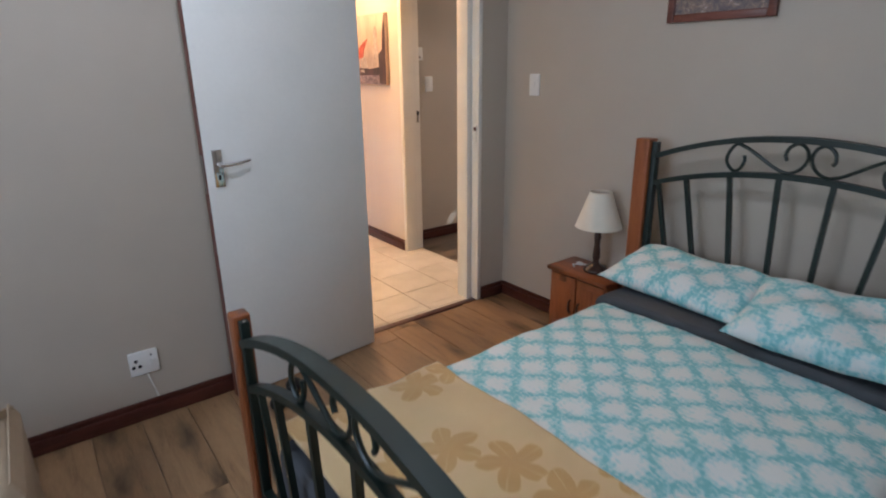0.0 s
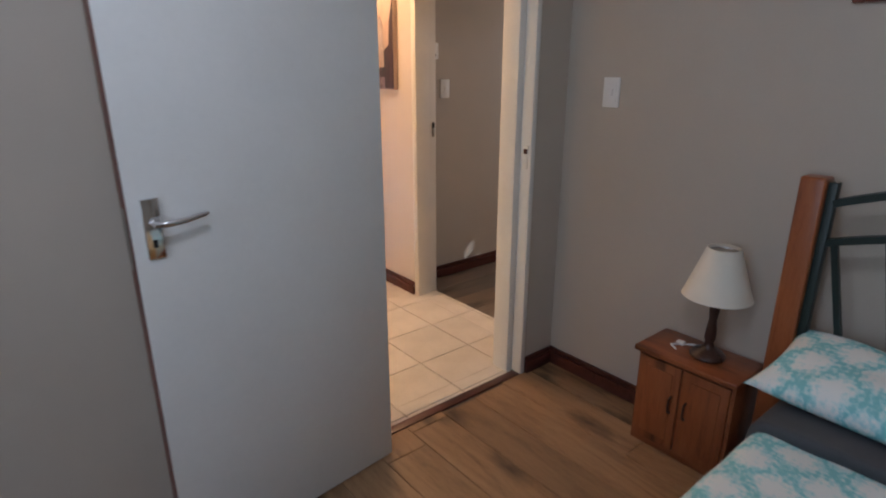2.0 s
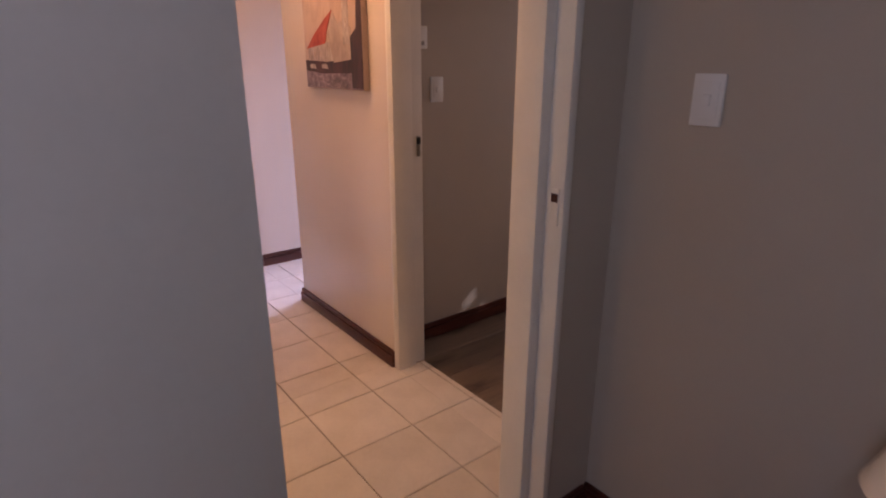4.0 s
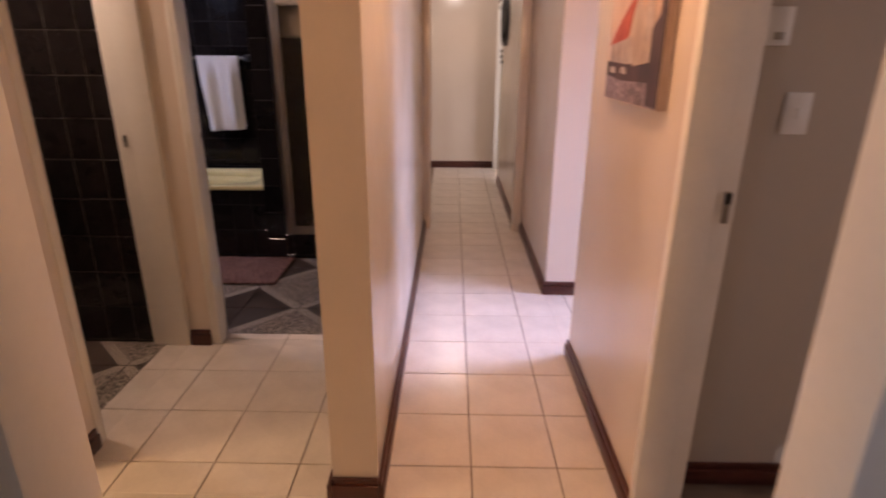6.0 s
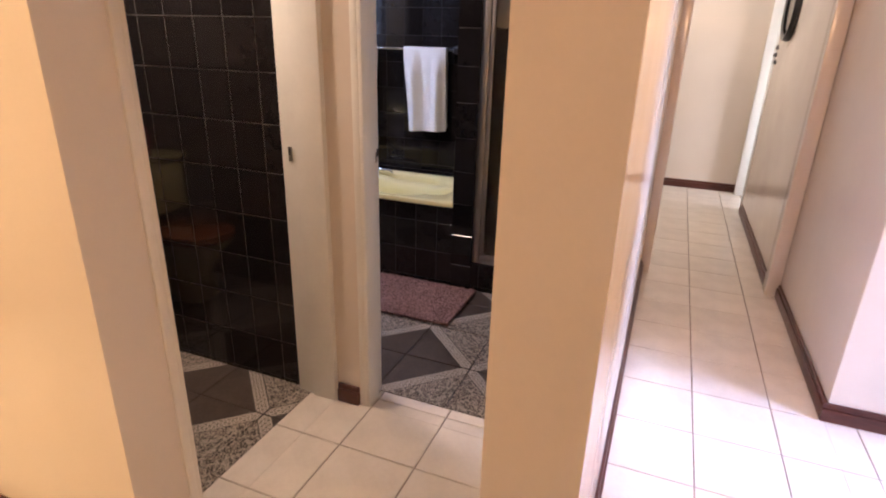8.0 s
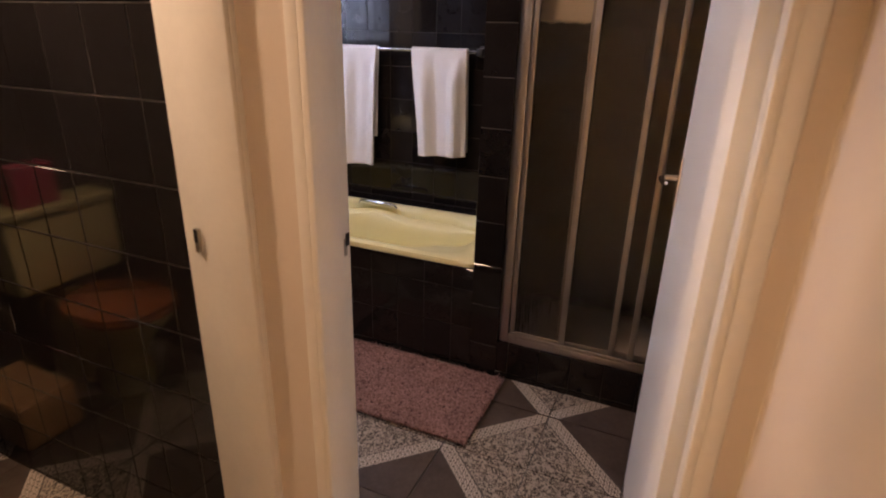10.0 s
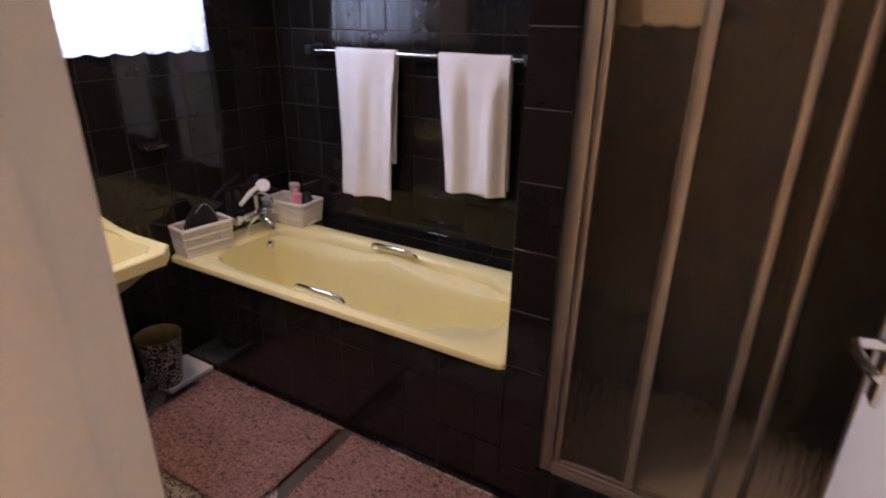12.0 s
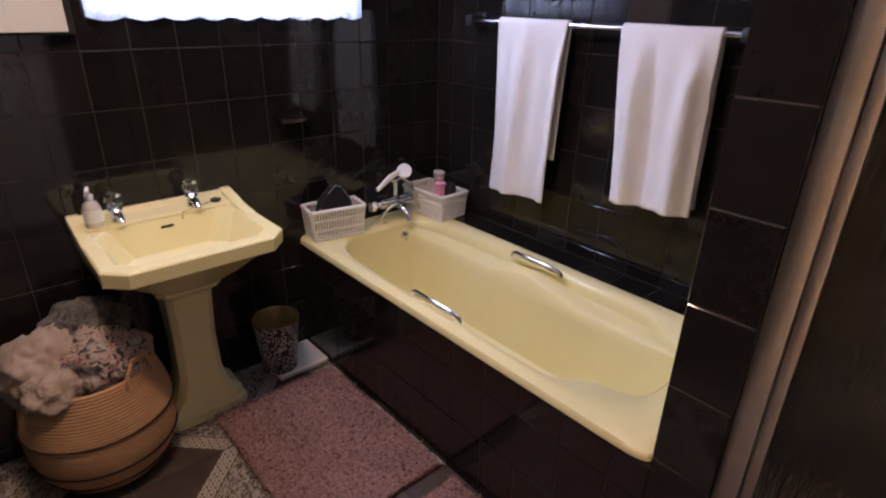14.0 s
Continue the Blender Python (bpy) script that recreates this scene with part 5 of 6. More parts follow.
tagged(part("towel", towel(0.060, 0.392, 0.862, 0.880, 0.90, 2.9, 0.11, True, 0.06), TOWEL, None, "", 180), "white terry hand towel folded over the rail", "towel", "towels on the rail")

basin = thing("pedestal_basin", (-0.955, 5.74, 0), "pale yellow art deco pedestal basin with chrome taps", "basin")
bx, ba, bb = 0.255, 0.255, 0.275
outer = [chamfered(0.20, 0, 0.10, 0.10, 0.03, 0.60), chamfered(0.22, 0, 0.17, 0.17, 0.04, 0.67), chamfered(0.245, 0, 0.215, 0.225, 0.05, 0.735), chamfered(bx, 0, ba - 0.012, bb - 0.012, 0.055, 0.752), chamfered(bx, 0, ba - 0.002, bb - 0.002, 0.058, 0.757), chamfered(bx, 0, ba, bb, 0.06, 0.80), chamfered(bx, 0, ba - 0.006, bb - 0.006, 0.058, 0.806),
         chamfered(bx + 0.03, 0, ba - 0.085, bb - 0.045, 0.045, 0.802), chamfered(bx + 0.03, 0, ba - 0.097, bb - 0.060, 0.045, 0.782), chamfered(bx + 0.035, 0, ba - 0.125, bb - 0.10, 0.05, 0.70), chamfered(bx + 0.03, 0, 0.05, 0.07, 0.02, 0.665)]
part("bowl", loft(outer), YELLOW, basin, "", 28)
def ledge(profile, y0, y1):
    """A moulding of the given side view, drawn out along y, its edges eased."""
    bm = loft([[(x, y, z) for x, z in profile] for y in (y0, y1)])
    bmesh.ops.bevel(bm, geom=bm.edges[:], offset=0.004, segments=2, affect="EDGES", profile=0.5)
    return bm


part("upstand", ledge([(0.0, 0.795), (0.112, 0.795), (0.112, 0.812), (0.075, 0.815), (0.030, 0.820), (0.020, 0.836), (0.0, 0.836)], -0.272, 0.272), YELLOW, basin)
for y0, y1 in ((-0.274, -0.236), (0.236, 0.274)):
    part("cheek", ledge([(0.002, 0.796), (0.24, 0.800), (0.24, 0.806), (0.14, 0.813), (0.07, 0.826), (0.028, 0.842), (0.002, 0.842)], y0, y1), YELLOW, basin)
col = [chamfered(0.135, 0.005, 0.10, 0.155, 0.03, 0.0), chamfered(0.135, 0.005, 0.10, 0.155, 0.03, 0.035), chamfered(0.135, 0.005, 0.092, 0.145, 0.028, 0.05), chamfered(0.135, 0.005, 0.092, 0.142, 0.028, 0.075), chamfered(0.14, 0.005, 0.080, 0.10, 0.025, 0.12), chamfered(0.145, 0.005, 0.072, 0.078, 0.022, 0.2), chamfered(0.15, 0.005, 0.070, 0.074, 0.022, 0.35), chamfered(0.16, 0.005, 0.075, 0.080, 0.022, 0.54), chamfered(0.165, 0.005, 0.080, 0.086, 0.022, 0.555), chamfered(0.165, 0.005, 0.098, 0.108, 0.024, 0.57), chamfered(0.165, 0.005, 0.098, 0.108, 0.024, 0.59), chamfered(0.17, 0.005, 0.108, 0.120, 0.026, 0.60), chamfered(0.17, 0.005, 0.108, 0.120, 0.026, 0.62)]
part("pedestal", loft(col), YELLOW, basin, "", 28)
for y in (-0.135, 0.112):
    tap = part("tap", lathe([(0, 0), (0.022, 0), (0.022, 0.01), (0.018, 0.018), (0.017, 0.035), (0.022, 0.04), (0.014, 0.05), (0, 0.05)], 16, (0.075, y, 0.814)), CHROME, basin, "chrome pillar tap")
    part("tap_head", lathe([(0, 0.05), (0.012, 0.05), (0.027, 0.058), (0.027, 0.088), (0.016, 0.098), (0, 0.099)], 8, (0.075, y, 0.814)), ACRYLIC, tap, "clear acrylic tap head")
    part("tap_spout", tube_bm([(0.075, y, 0.840), (0.115, y, 0.838), (0.138, y, 0.822)], [0.014, 0.013, 0.011], 10), CHROME, tap)
part("overflow_slot", boxes((0.128, 0.134, -0.02, 0.02, 0.775, 0.783)), BLACK, basin, "dark overflow slot")
part("waste", lathe([(0, 0.667), (0.022, 0.667), (0.022, 0.670), (0, 0.671)], 18, (0.285, 0, 0)), CHROME, basin)
part("plug", lathe([(0, 0), (0.018, 0), (0.02, 0.008), (0.006, 0.012), (0, 0.016)], 14, (0.075, 0.195, 0.816)), BLACK, basin, "black rubber plug")
part("plug_chain", tube_bm([(0.075, 0.195, 0.820), (0.10, 0.12, 0.818), (0.118, 0.06, 0.812), (0.128, 0.055, 0.79)], 0.0018, 5), CHROME, basin)
sb = thing("soap_dispenser", (-0.868, 5.535, 0.8155), "clear soap pump bottle standing on the basin", "soap dispenser")
sb.scale = (0.92, 0.92, 0.86)
part("bottle", lathe([(0, 0), (0.028, 0), (0.030, 0.01), (0.030, 0.075), (0.022, 0.095), (0.012, 0.102), (0.012, 0.11), (0, 0.11)], 20), VINYL, sb)
part("label", lathe([(0.0304, 0.02), (0.0308, 0.02), (0.0308, 0.07), (0.0304, 0.07)], 20), PLASTIC, sb, "white printed label")
part("pump", tube_bm([(0, 0, 0.11), (0, 0, 0.145), (0.006, 0, 0.152), (0.035, -0.01, 0.146)], [0.006, 0.006, 0.007, 0.005], 8), PLASTIC, sb)
part("collar", lathe([(0, 0.108), (0.014, 0.108), (0.014, 0.125), (0, 0.126)], 14), PLASTIC, sb)
sd = thing("soap_dish", (-0.948, 6.285, 1.07), "black ceramic soap dish set in the tiled wall", "soap dish")
part("dish", loft([superellipse(0.03, 0, 0.03, 0.04, -0.012, 24, 3), superellipse(0.04, 0, 0.045, 0.062, 0.0, 24, 3), superellipse(0.042, 0, 0.047, 0.065, 0.014, 24, 3), superellipse(0.042, 0, 0.035, 0.052, 0.012, 24, 3), superellipse(0.04, 0, 0.02, 0.03, 0.002, 24, 3)]), BLACK_TILE, sd)

mc = thing("bathroom_cabinet", (-0.952, 5.31, 1.40), "white wall cabinet with a dark edge beside the window", "cabinet")
part("body", boxes((0, 0.03, -0.28, 0.305, 0, 0.60), bevel=0.003), BLACK, mc)
part("door", boxes((0.031, 0.046, -0.275, 0.285, 0.008, 0.592), bevel=0.003), PLASTIC, mc, "white cabinet door")

lc = part("lace_curtain", cloth(1, 1, 90, 30, lambda u, v: (-0.925 + 0.010 * math.sin(u * 42) + 0.005 * math.sin(u * 95), 5.65 + u * 0.995, 2.25 - v * (0.80 + 0.012 * abs(math.sin(u * 28)))), 0.001), LACE, None, "", 180)
tagged(lc, "white lace curtain across the bathroom window", "curtain")
tagged(part("curtain_wire", tube_bm([(-0.985, 5.652, 2.225), (-0.985, 6.64, 2.225)], 0.004, 6), STEEL), "thin steel curtain wire over the window", "curtain rail")


def shower():
    s = thing("shower_screen", (0, 6.33, 0), "aluminium framed sliding shower doors with reeded glass", "shower screen")
    part("frame_side", boxes((0.885, 0.932, -0.028, 0.03, 0.19, 1.95), bevel=0.004), ALU, s)
    part("frame_side", boxes((1.675, 1.716, -0.028, 0.03, 0.19, 1.95), bevel=0.004), ALU, s)
    part("bottom_track", boxes((0.932, 1.675, -0.030, 0.034, 0.19, 0.222), (0.932, 1.675, -0.030, -0.022, 0.222, 0.24), bevel=0.003), ALU, s)
    part("top_track", boxes((0.932, 1.675, -0.030, 0.034, 1.90, 1.95), bevel=0.003), ALU, s)
    for k, (x0, x1, y) in enumerate(((0.934, 1.188, -0.012), (1.150, 1.405, 0.004), (1.38, 1.674, 0.020))):
        d = part("sliding_door", boxes((x0, x0 + 0.022, y - 0.007, y + 0.007, 0.226, 1.90), (x1 - 0.024, x1, y - 0.007, y + 0.007, 0.226, 1.90), (x0 + 0.022, x1 - 0.024, y - 0.006, y + 0.006, 0.226, 0.25), (x0 + 0.022, x1 - 0.024, y - 0.006, y + 0.006, 1.876, 1.90), bevel=0.002), ALU, s)
        part("pane", boxes((x0 + 0.020, x1 - 0.022, y - 0.002, y + 0.002, 0.248, 1.878)), REEDED, d, "reeded obscure glass pane").visible_shadow = False
    part("door_strip", boxes((1.463, 1.488, -0.006, 0.012, 0.226, 1.90), bevel=0.003), ALU, s)


shower()


def hung_towel(u, v):
    """A towel laid over the shower's top track, seen through the glass; v runs from the hem up and over."""
    s = v * 0.62
    y, z = (6.378, 1.585 + s) if s < 0.365 else (6.378 - min(0.085, (s - 0.365) * 1.0), 1.955 if s < 0.45 else 1.955 - (s - 0.45))
    k = max(0.0, 1.9 - z)
    return (0.945 + 0.225 * u, y + 0.012 * k * math.sin(u * 14), z + 0.004 * math.sin(u * 23))


tagged(part("towel", cloth(1, 1, 30, 60, hung_towel, 0.008), CREAM_TERRY, None, "", 180), "cream towel hung over the shower doors' track", "towel")

bd = tagged(new("door_4"), "white flush bathroom door standing open", "door", "", "structure")
bd.matrix_world = pose(1.652, 5.095, 0, 0, 0, 95.3)
part("door_slab", boxes((0, 0.75, 0, 0.04, 0.008, 2.03), bevel=0.003), DOOR_WHITE, bd)
lever_set(bd, 0.695, 0.04, 1.165, 1, -1)

mat_a = lambda u, v, x0, x1, y0, y1, s: (x0 + (x1 - x0) * u + 0.006 * noise.noise((v * 40, u * 40, s)), y0 + (y1 - y0) * v + 0.006 * noise.noise((u * 40, v * 40, s + 3)), 0.020 + 0.006 * noise.noise((u * 60, v * 40, s)) + 0.004 * noise.noise((u * 140, v * 90, s)) - (0.012 if u in (0, 1) or v in (0, 1) else 0))


def shag_mat(x0, x1, y0, y1, s, label):
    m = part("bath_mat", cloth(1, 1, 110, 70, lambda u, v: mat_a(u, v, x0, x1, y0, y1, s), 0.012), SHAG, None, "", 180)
    tagged(m, label, "bath mat", "bath mats")
    bm = bmesh.new()
    rnd = random.Random(int(s * 10))
    for i in range(5200):
        x, y = rnd.uniform(x0 - 0.004, x1 + 0.004), rnd.uniform(y0 - 0.004, y1 + 0.004)
        dx, dy, h = rnd.gauss(0, 0.009), rnd.gauss(0, 0.009), rnd.uniform(0.010, 0.018)
        w = 0.0026
        p = Vector((x, y, 0.016))
        q = Vector((x + dx, y + dy, 0.018 + h * 0.6))
        t = Vector((-dy, dx, 0)).normalized() * w if abs(dx) + abs(dy) > 1e-6 else Vector((w, 0, 0))
        a, b2, c = bm.verts.new(p - t), bm.verts.new(p + t), bm.verts.new(q)
        e = bm.verts.new(p + Vector((0, 0, -0.006)))
        bm.faces.new((a, b2, c))
        bm.faces.new((b2, e, c))
        bm.faces.new((e, a, c))
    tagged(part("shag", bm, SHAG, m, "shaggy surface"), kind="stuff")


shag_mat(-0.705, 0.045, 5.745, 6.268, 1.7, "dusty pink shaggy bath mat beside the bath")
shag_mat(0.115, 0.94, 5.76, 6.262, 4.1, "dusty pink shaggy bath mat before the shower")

sc = thing("bathroom_scale", (-0.86, 6.165, 0), "white flat bathroom scale on the floor by the bath", "scale")
part("platform", boxes((-0.085, 0.115, -0.115, 0.115, 0.010, 0.034), bevel=0.006, seg=3), CORK, sc)
for x, y in ((-0.06, -0.09), (0.09, -0.09), (-0.06, 0.09), (0.09, 0.09)):
    part("foot", lathe([(0, 0), (0.012, 0), (0.012, 0.011), (0, 0.011)], 10, (x, y, 0)), BLACK, sc)
wb = thing("waste_bin", (-0.826, 6.088, 0.0345), "small bin with a black and white scroll print", "bin")
wb.scale = (1.03, 1.03, 1.0)
part("body", lathe([(0, 0.0), (0.068, 0.0), (0.070, 0.004), (0.092, 0.235), (0.095, 0.24), (0.092, 0.242), (0.088, 0.236), (0.066, 0.012), (0, 0.012)], 36), BINPRINT, wb)
part("liner", lathe([(0.0, 0.014), (0.063, 0.014), (0.0655, 0.02), (0.0855, 0.234), (0.0895, 0.2435), (0.0945, 0.2445), (0.0955, 0.2425), (0.0925, 0.2425)], 36), BRASS, wb, "dull brass inside and rim")

lb = thing("laundry_basket", (-0.725, 5.40, 0), "round woven seagrass laundry basket with dark coils", "laundry basket")
lb.scale = (0.83, 0.83, 1.0)
prof = [(0, 0), (0.17, 0.0), (0.205, 0.02), (0.25, 0.085), (0.272, 0.16), (0.275, 0.23), (0.262, 0.30), (0.238, 0.365), (0.225, 0.405), (0.215, 0.408), (0.213, 0.37), (0.24, 0.30), (0.25, 0.22), (0.22, 0.08), (0.16, 0.02), (0, 0.02)]
part("body", lathe(prof, 56), COIL, lb)
for z, r in ((0.125, 0.2655), (0.245, 0.2755), (0.06, 0.236)):
    part("coil_band", tube_bm([(r * math.cos(i * math.pi / 28), r * math.sin(i * math.pi / 28), z) for i in range(57)], 0.0045, 6), DARKWOOD, lb, "dark stitched coil")
for ang in (38, 218):
    ca, sa = math.cos(radians(ang)), math.sin(radians(ang))
    part("handle", tube_bm([(0.228 * ca - t * sa, 0.228 * sa + t * ca, 0.40 + h) for t, h in ((-0.07, -0.02), (-0.06, 0.03), (-0.03, 0.06), (0.03, 0.06), (0.06, 0.03), (0.07, -0.02))], 0.009, 8), COIL, lb)


def heap(name, at, r, h, mat, seed, label, squash=(1, 1)):
    bm = bmesh.new()
    bmesh.ops.create_icosphere(bm, subdivisions=5, radius=1)
    for v in bm.verts:
        d = v.co.normalized()
        k = 1 + 0.22 * noise.noise(d * 2.2 + Vector((seed, 0, 0))) + 0.13 * abs(noise.noise(d * 5 + Vector((0, seed, 0)))) - 0.16 * abs(noise.noise(d * 7.0 + Vector((seed, seed, 0)))) - 0.07 * abs(noise.noise(d * 15.0 + Vector((0, seed, seed))))
        v.co = Vector((d.x * r * k * squash[0], d.y * r * k * squash[1], max(d.z, -0.5) * h * k))
    ob = part(name, bm, mat, None, "", 180)
    ob.location = at
    return tagged(ob, label, "clothes", "laundry in the basket")


heap("laundry_cloth", (-0.745, 5.30, 0.42), 0.14, 0.14, CLOTH_BEIGE, 3.0, "crumpled beige cloth in the laundry basket", (0.9, 0.95))
heap("laundry_cloth", (-0.675, 5.44, 0.43), 0.12, 0.12, CLOTH_PRINT, 11.0, "crumpled floral print cloth in the laundry basket", (1, 1))
heap("laundry_cloth", (-0.81, 5.425, 0.47), 0.125, 0.13, CLOTH_GREY, 23.0, "crumpled dark grey cloth in the laundry basket", (0.8, 1.1))
heap("laundry_cloth", (-0.635, 5.295, 0.41), 0.085, 0.075, CLOTH_BEIGE, 31.0, "crumpled beige cloth at the basket's edge", (1.0, 1.0))
heap("laundry_cloth", (-0.73, 5.55, 0.41), 0.06, 0.06, CLOTH_BEIGE, 41.0, "crumpled beige cloth by the basket's handle", (1.0, 0.8))

# ---------------------------------------------------------------- pieces: tiles and planks
def piece_mesh(name, w, d, h, mat, bevel=0.002):
    """An oblong piece centred on its upper face, edges eased: built once and shared."""
    bm = bmesh.new()
    bw, bd = w / 2, d / 2
    lo = [bm.verts.new((x, y, -h)) for x, y in ((-bw, -bd), (bw, -bd), (bw, bd), (-bw, bd))]
    mid = [bm.verts.new((x, y, -bevel)) for x, y in ((-bw, -bd), (bw, -bd), (bw, bd), (-bw, bd))]
    top = [bm.verts.new((x, y, 0)) for x, y in ((-bw + bevel, -bd + bevel), (bw - bevel, -bd + bevel), (bw - bevel, bd - bevel), (-bw + bevel, bd - bevel))]
    for a, b in ((lo, mid), (mid, top)):
        for k in range(4):
            bm.faces.new((a[k], a[(k + 1) % 4], b[(k + 1) % 4], b[k]))
    bm.faces.new(top)
    me = bpy.data.meshes.new(name)
    bm.to_mesh(me)
    bm.free()
    me.materials.append(mat)
    return me


cache = {}


def piece(name, parent, w, d, h, mat, m, bevel=0.002):
    key = (name, round(w, 3), round(d, 3), mat.name)
    if key not in cache:
        cache[key] = piece_mesh(name, w, d, h, mat, bevel)
    ob = new(name, cache[key])
    ob.parent = parent
    ob.matrix_basis = m
    return ob


def grid_rects(x0, x1, y0, y1, ox, oy, px, py, gap):
    """The cells of a grid, cut to an oblong: centre and size."""
    for i in range(math.floor((x0 - ox) / px), math.ceil((x1 - ox) / px)):
        for j in range(math.floor((y0 - oy) / py), math.ceil((y1 - oy) / py)):
            a, b = max(x0, ox + i * px + gap / 2), min(x1, ox + (i + 1) * px - gap / 2)
            c, d = max(y0, oy + j * py + gap / 2), min(y1, oy + (j + 1) * py - gap / 2)
            if b - a > 0.012 and d - c > 0.012:
                yield i, j, (a + b) / 2, (c + d) / 2, b - a, d - c


ob = bpy.data.objects
# hall floor
for x0, x1, y0, y1 in ((-1.2, 2.75, 2.80, 3.87), (0.73, 1.725, 3.87, 4.95), (0.60, 0.73, 4.15, 4.936), (1.885, 2.75, 3.87, 10.0), (2.75, 4.2, 4.88, 5.68), (1.692, 2.535, 2.70, 2.80), (0.884, 1.655, 4.95, 5.075), (2.75, 2.90, 3.02, 3.79)):
    for i, j, cx, cy, w, d in grid_rects(x0, x1, y0, y1, 2.216, 4.687, 0.328, 0.327, 0.0045):
        piece("floor_tile", ob["floor_hall"], w, d, 0.006, CREAM_TILE, pose(cx, cy, 0.0))
# bathroom and toilet floors
P = 0.3445
for parent, (x0, x1, y0, y1) in (("floor_bathroom", (-0.95, 1.717, 5.078, 6.30)), ("floor_toilet", (-1.0, 0.60, 4.10, 4.972))):
    for i in range(math.floor((x0 - 1.198) / P), math.ceil((x1 - 1.198) / P)):
        for j in range(math.floor((y0 - 5.408) / P), math.ceil((y1 - 5.408) / P)):
            a, b, c, d = 1.198 + i * P, 1.198 + (i + 1) * P, 5.408 + j * P, 5.408 + (j + 1) * P
            turn = {(0, 0): 0, (1, 0): -90, (0, 1): 90, (1, 1): 180}[(i % 2, j % 2)]
            mx_, my_ = (a + b) / 2, (c + d) / 2
            a, b, c, d = max(a, x0), min(b, x1), max(c, y0), min(d, y1)
            if b - a < 0.02 or d - c < 0.02:
                continue
            # cut the square in its own turned axes, so that the print stays in register
            inv = pose(mx_, my_, 0, 0, 0, turn).inverted()
            p, q = inv @ Vector((a, c, 0)), inv @ Vector((b, d, 0))
            bx0, bx1, by0, by1 = *sorted((p.x, q.x)), *sorted((p.y, q.y))
            key = ("star", round(bx0, 3), round(bx1, 3), round(by0, 3), round(by1, 3))
            if key not in cache:
                me = piece_mesh("floor_tile", bx1 - bx0 - 0.004, by1 - by0 - 0.004, 0.006, STAR, 0.0015)
                me.transform(Matrix.Translation(((bx0 + bx1) / 2, (by0 + by1) / 2, 0)))
                cache[key] = me
            t = new("floor_tile", cache[key])
            t.parent = ob[parent]
            t.matrix_basis = pose(mx_, my_, 0, 0, 0, turn)
# bedroom planks, laid along y with broken joints
rnd = random.Random(4)
for i in range(21):
    x0 = -1.2 + i * 0.19
    y = -1.6 - rnd.uniform(0.1, 1.1)
    while y < 2.655:
        a, b = max(y, -1.6), min(y + 1.285, 2.655)
        if b - a > 0.03 and min(x0 + 0.19, 2.765) - x0 > 0.03:
            x1 = min(x0 + 0.19, 2.765)
            piece("floor_plank", ob["floor_bedroom"], x1 - x0 - 0.0022, b - a - 0.0022, 0.008, PLANK, pose((x0 + x1) / 2, (a + b) / 2, 0), 0.0016)
        y += 1.285
for i in range(6):
    y0 = 2.80 + i * 0.197
    x = 2.90 - rnd.uniform(0, 0.9)
    while x < 5.5:
        a, b = max(x, 2.90), min(x + 1.2, 5.5)
        if b - a > 0.03:
            piece("floor_plank", ob["floor_bedroom_two"], b - a - 0.002, min(0.197, 3.98 - y0) - 0.002, 0.008, PLANK_GREY, pose((a + b) / 2, y0 + min(0.197, 3.98 - y0) / 2, 0), 0.0016)
        x += 1.2
# black wall tiles: 0.147 wide, 0.186 to 0.203 high from wall to wall
TW, TH, TG = 0.1465, 0.195, 0.003


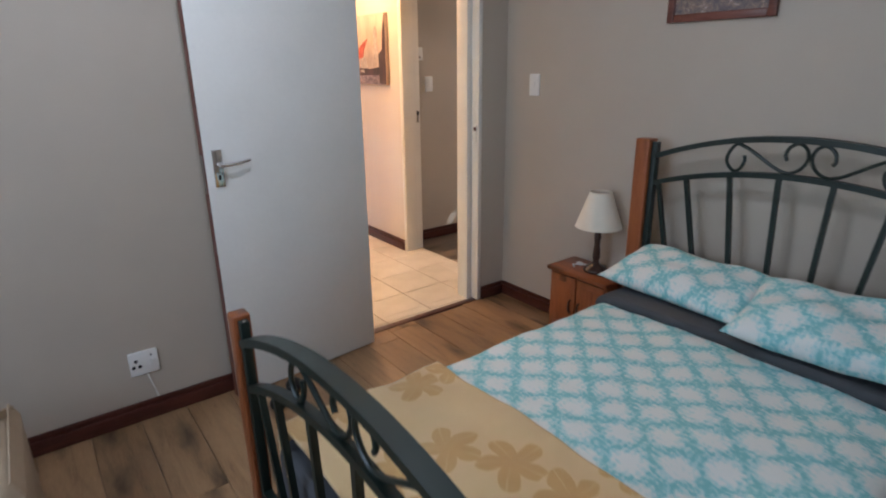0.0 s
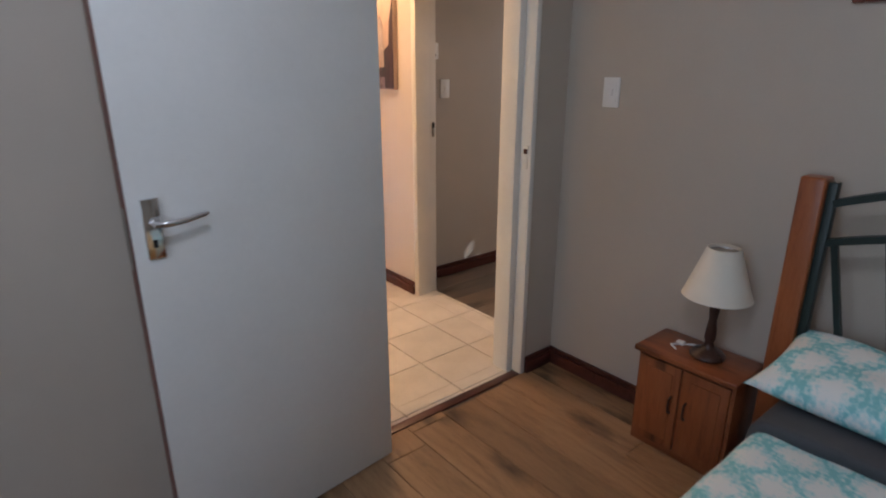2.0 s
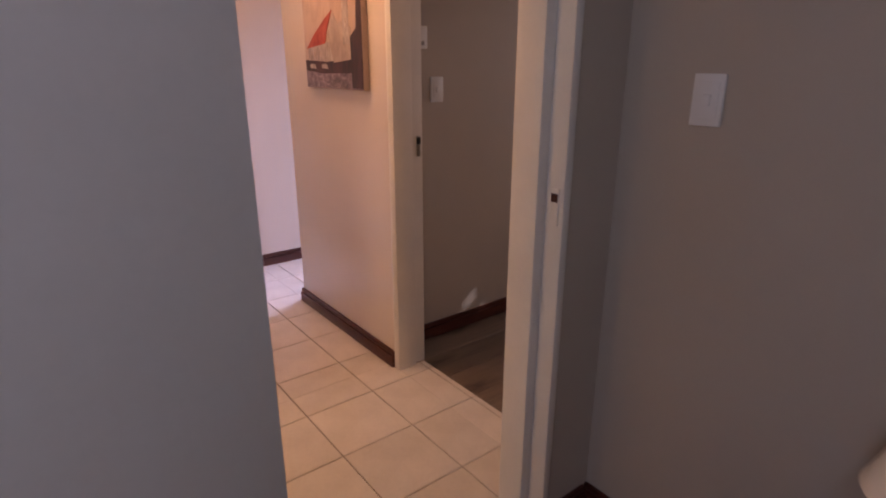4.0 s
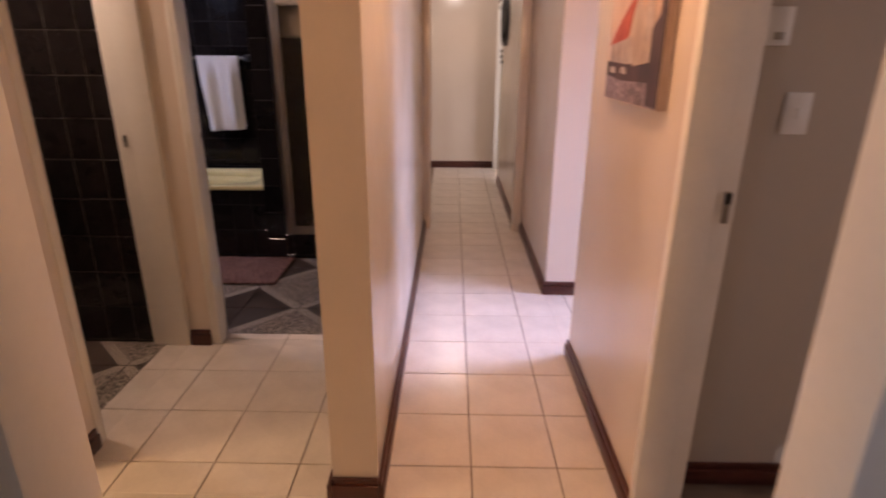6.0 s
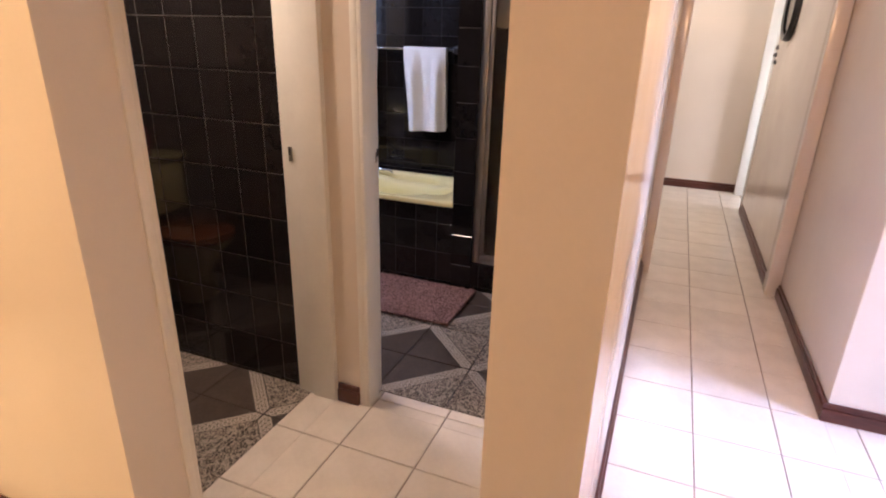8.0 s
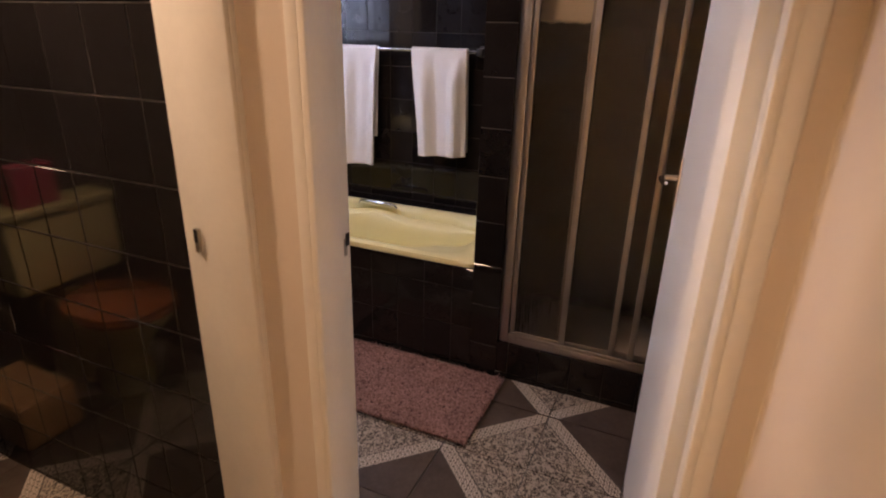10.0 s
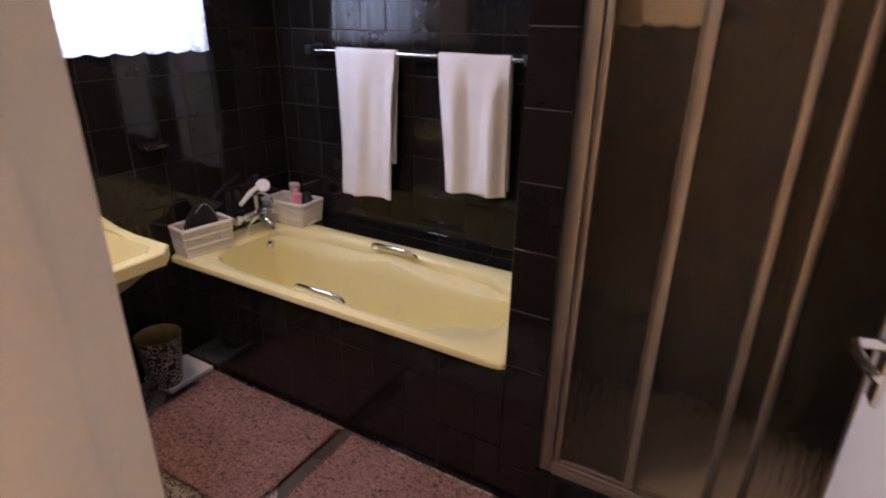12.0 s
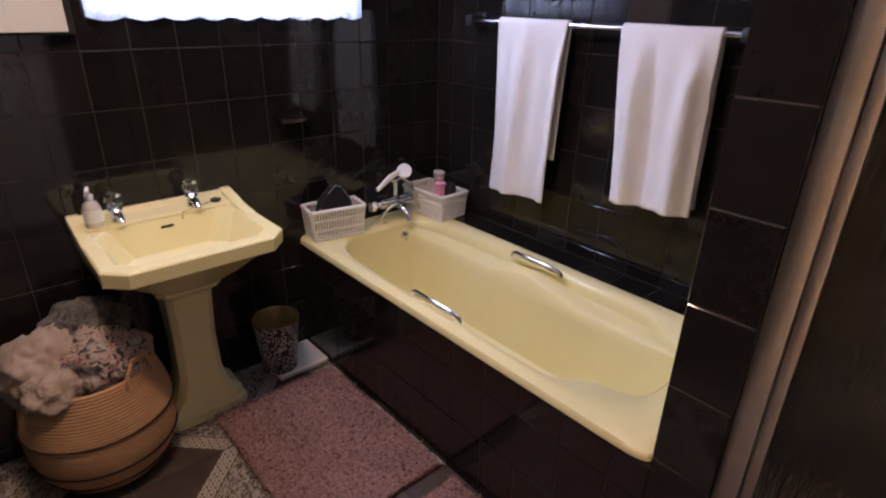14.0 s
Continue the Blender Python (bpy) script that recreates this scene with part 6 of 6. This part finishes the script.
def tile_wall(parent, axis, at, face, u0, u1, z0, z1, ou, oz=0.03, th=TH):
    """Tiles on a wall. axis: the way the wall's normal runs; at: the tiles' outer face; face: +1 or -1."""
    for i, j, cu, cz, w, h in grid_rects(u0, u1, z0, z1, ou, oz, TW, th, TG):
        if axis == "y":
            m = pose(cu, at, cz, 90 if face < 0 else -90, 0, 0)
        else:
            m = Matrix.Translation((at, cu, cz)) @ Euler((radians(90), 0, radians(90 if face > 0 else -90))).to_matrix().to_4x4()
        m = m @ pose(0, 0, 0, rnd.gauss(0, 0.12), rnd.gauss(0, 0.12), 0)
        piece("wall_tile", parent, w, h, 0.012, BLACK_TILE, m, 0.0014)


tile_wall(w_bath_n, "y", 7.088, -1, -0.95, 0.75, 0.56, 2.34, -0.266, 0.049, 0.186)
for u0, u1, z0, z1 in ((5.08, 7.088, 0.0, 1.442), (5.08, 5.65, 1.442, 2.34), (6.643, 7.088, 1.442, 2.34), (5.65, 6.643, 2.25, 2.34)):
    tile_wall(w_bath_w, "x", -0.95, 1, u0, u1, z0, z1, 6.643, 0.049, 0.186)
tile_wall(w_pier, "y", 6.285, -1, 0.75, 0.885, 0.0, 2.45, 0.75, -0.044, 0.203)
tile_wall(w_pier, "x", 0.75, -1, 6.285, 7.088, 0.57, 2.45, 6.285, -0.044, 0.203)
tile_wall(w_pier, "x", 0.885, 1, 6.40, 7.088, 0.06, 2.45, 6.40)
tile_wall(panel, "y", 6.287, -1, -0.95, 0.75, 0.0, 0.526, -0.379)
tile_wall(w_curb, "y", 6.288, -1, 0.885, 1.717, 0.0, 0.19, 0.94)
tile_wall(w_wc, "y", 4.960, -1, -1.0, 0.536, 0.0, 2.34, 0.144, 0.0145, 0.1955)
tile_wall(w_shower, "x", 1.705, -1, 5.10, 7.088, 0.0, 2.34, 6.40)
shw = tagged(new("wall_shower_north"), "black tiled back wall of the shower", "", "", "structure")
tile_wall(shw, "y", 7.088, -1, 0.885, 1.705, 0.06, 2.34, 0.885)
for i, j, cx, cy, w, d in grid_rects(-0.95, 0.75, 6.964, 7.088, -0.266, 6.964, TW, 0.2, TG):
    piece("ledge_tile", ledge_w, w, d, 0.01, BLACK_TILE, pose(cx, cy, 0.5575))
for i, j, cx, cy, w, d in grid_rects(0.885, 1.717, 6.288, 6.40, 0.94, 6.288, TW, 0.2, TG):
    piece("curb_tile", w_curb, w, d, 0.01, BLACK_TILE, pose(cx, cy, 0.1895))
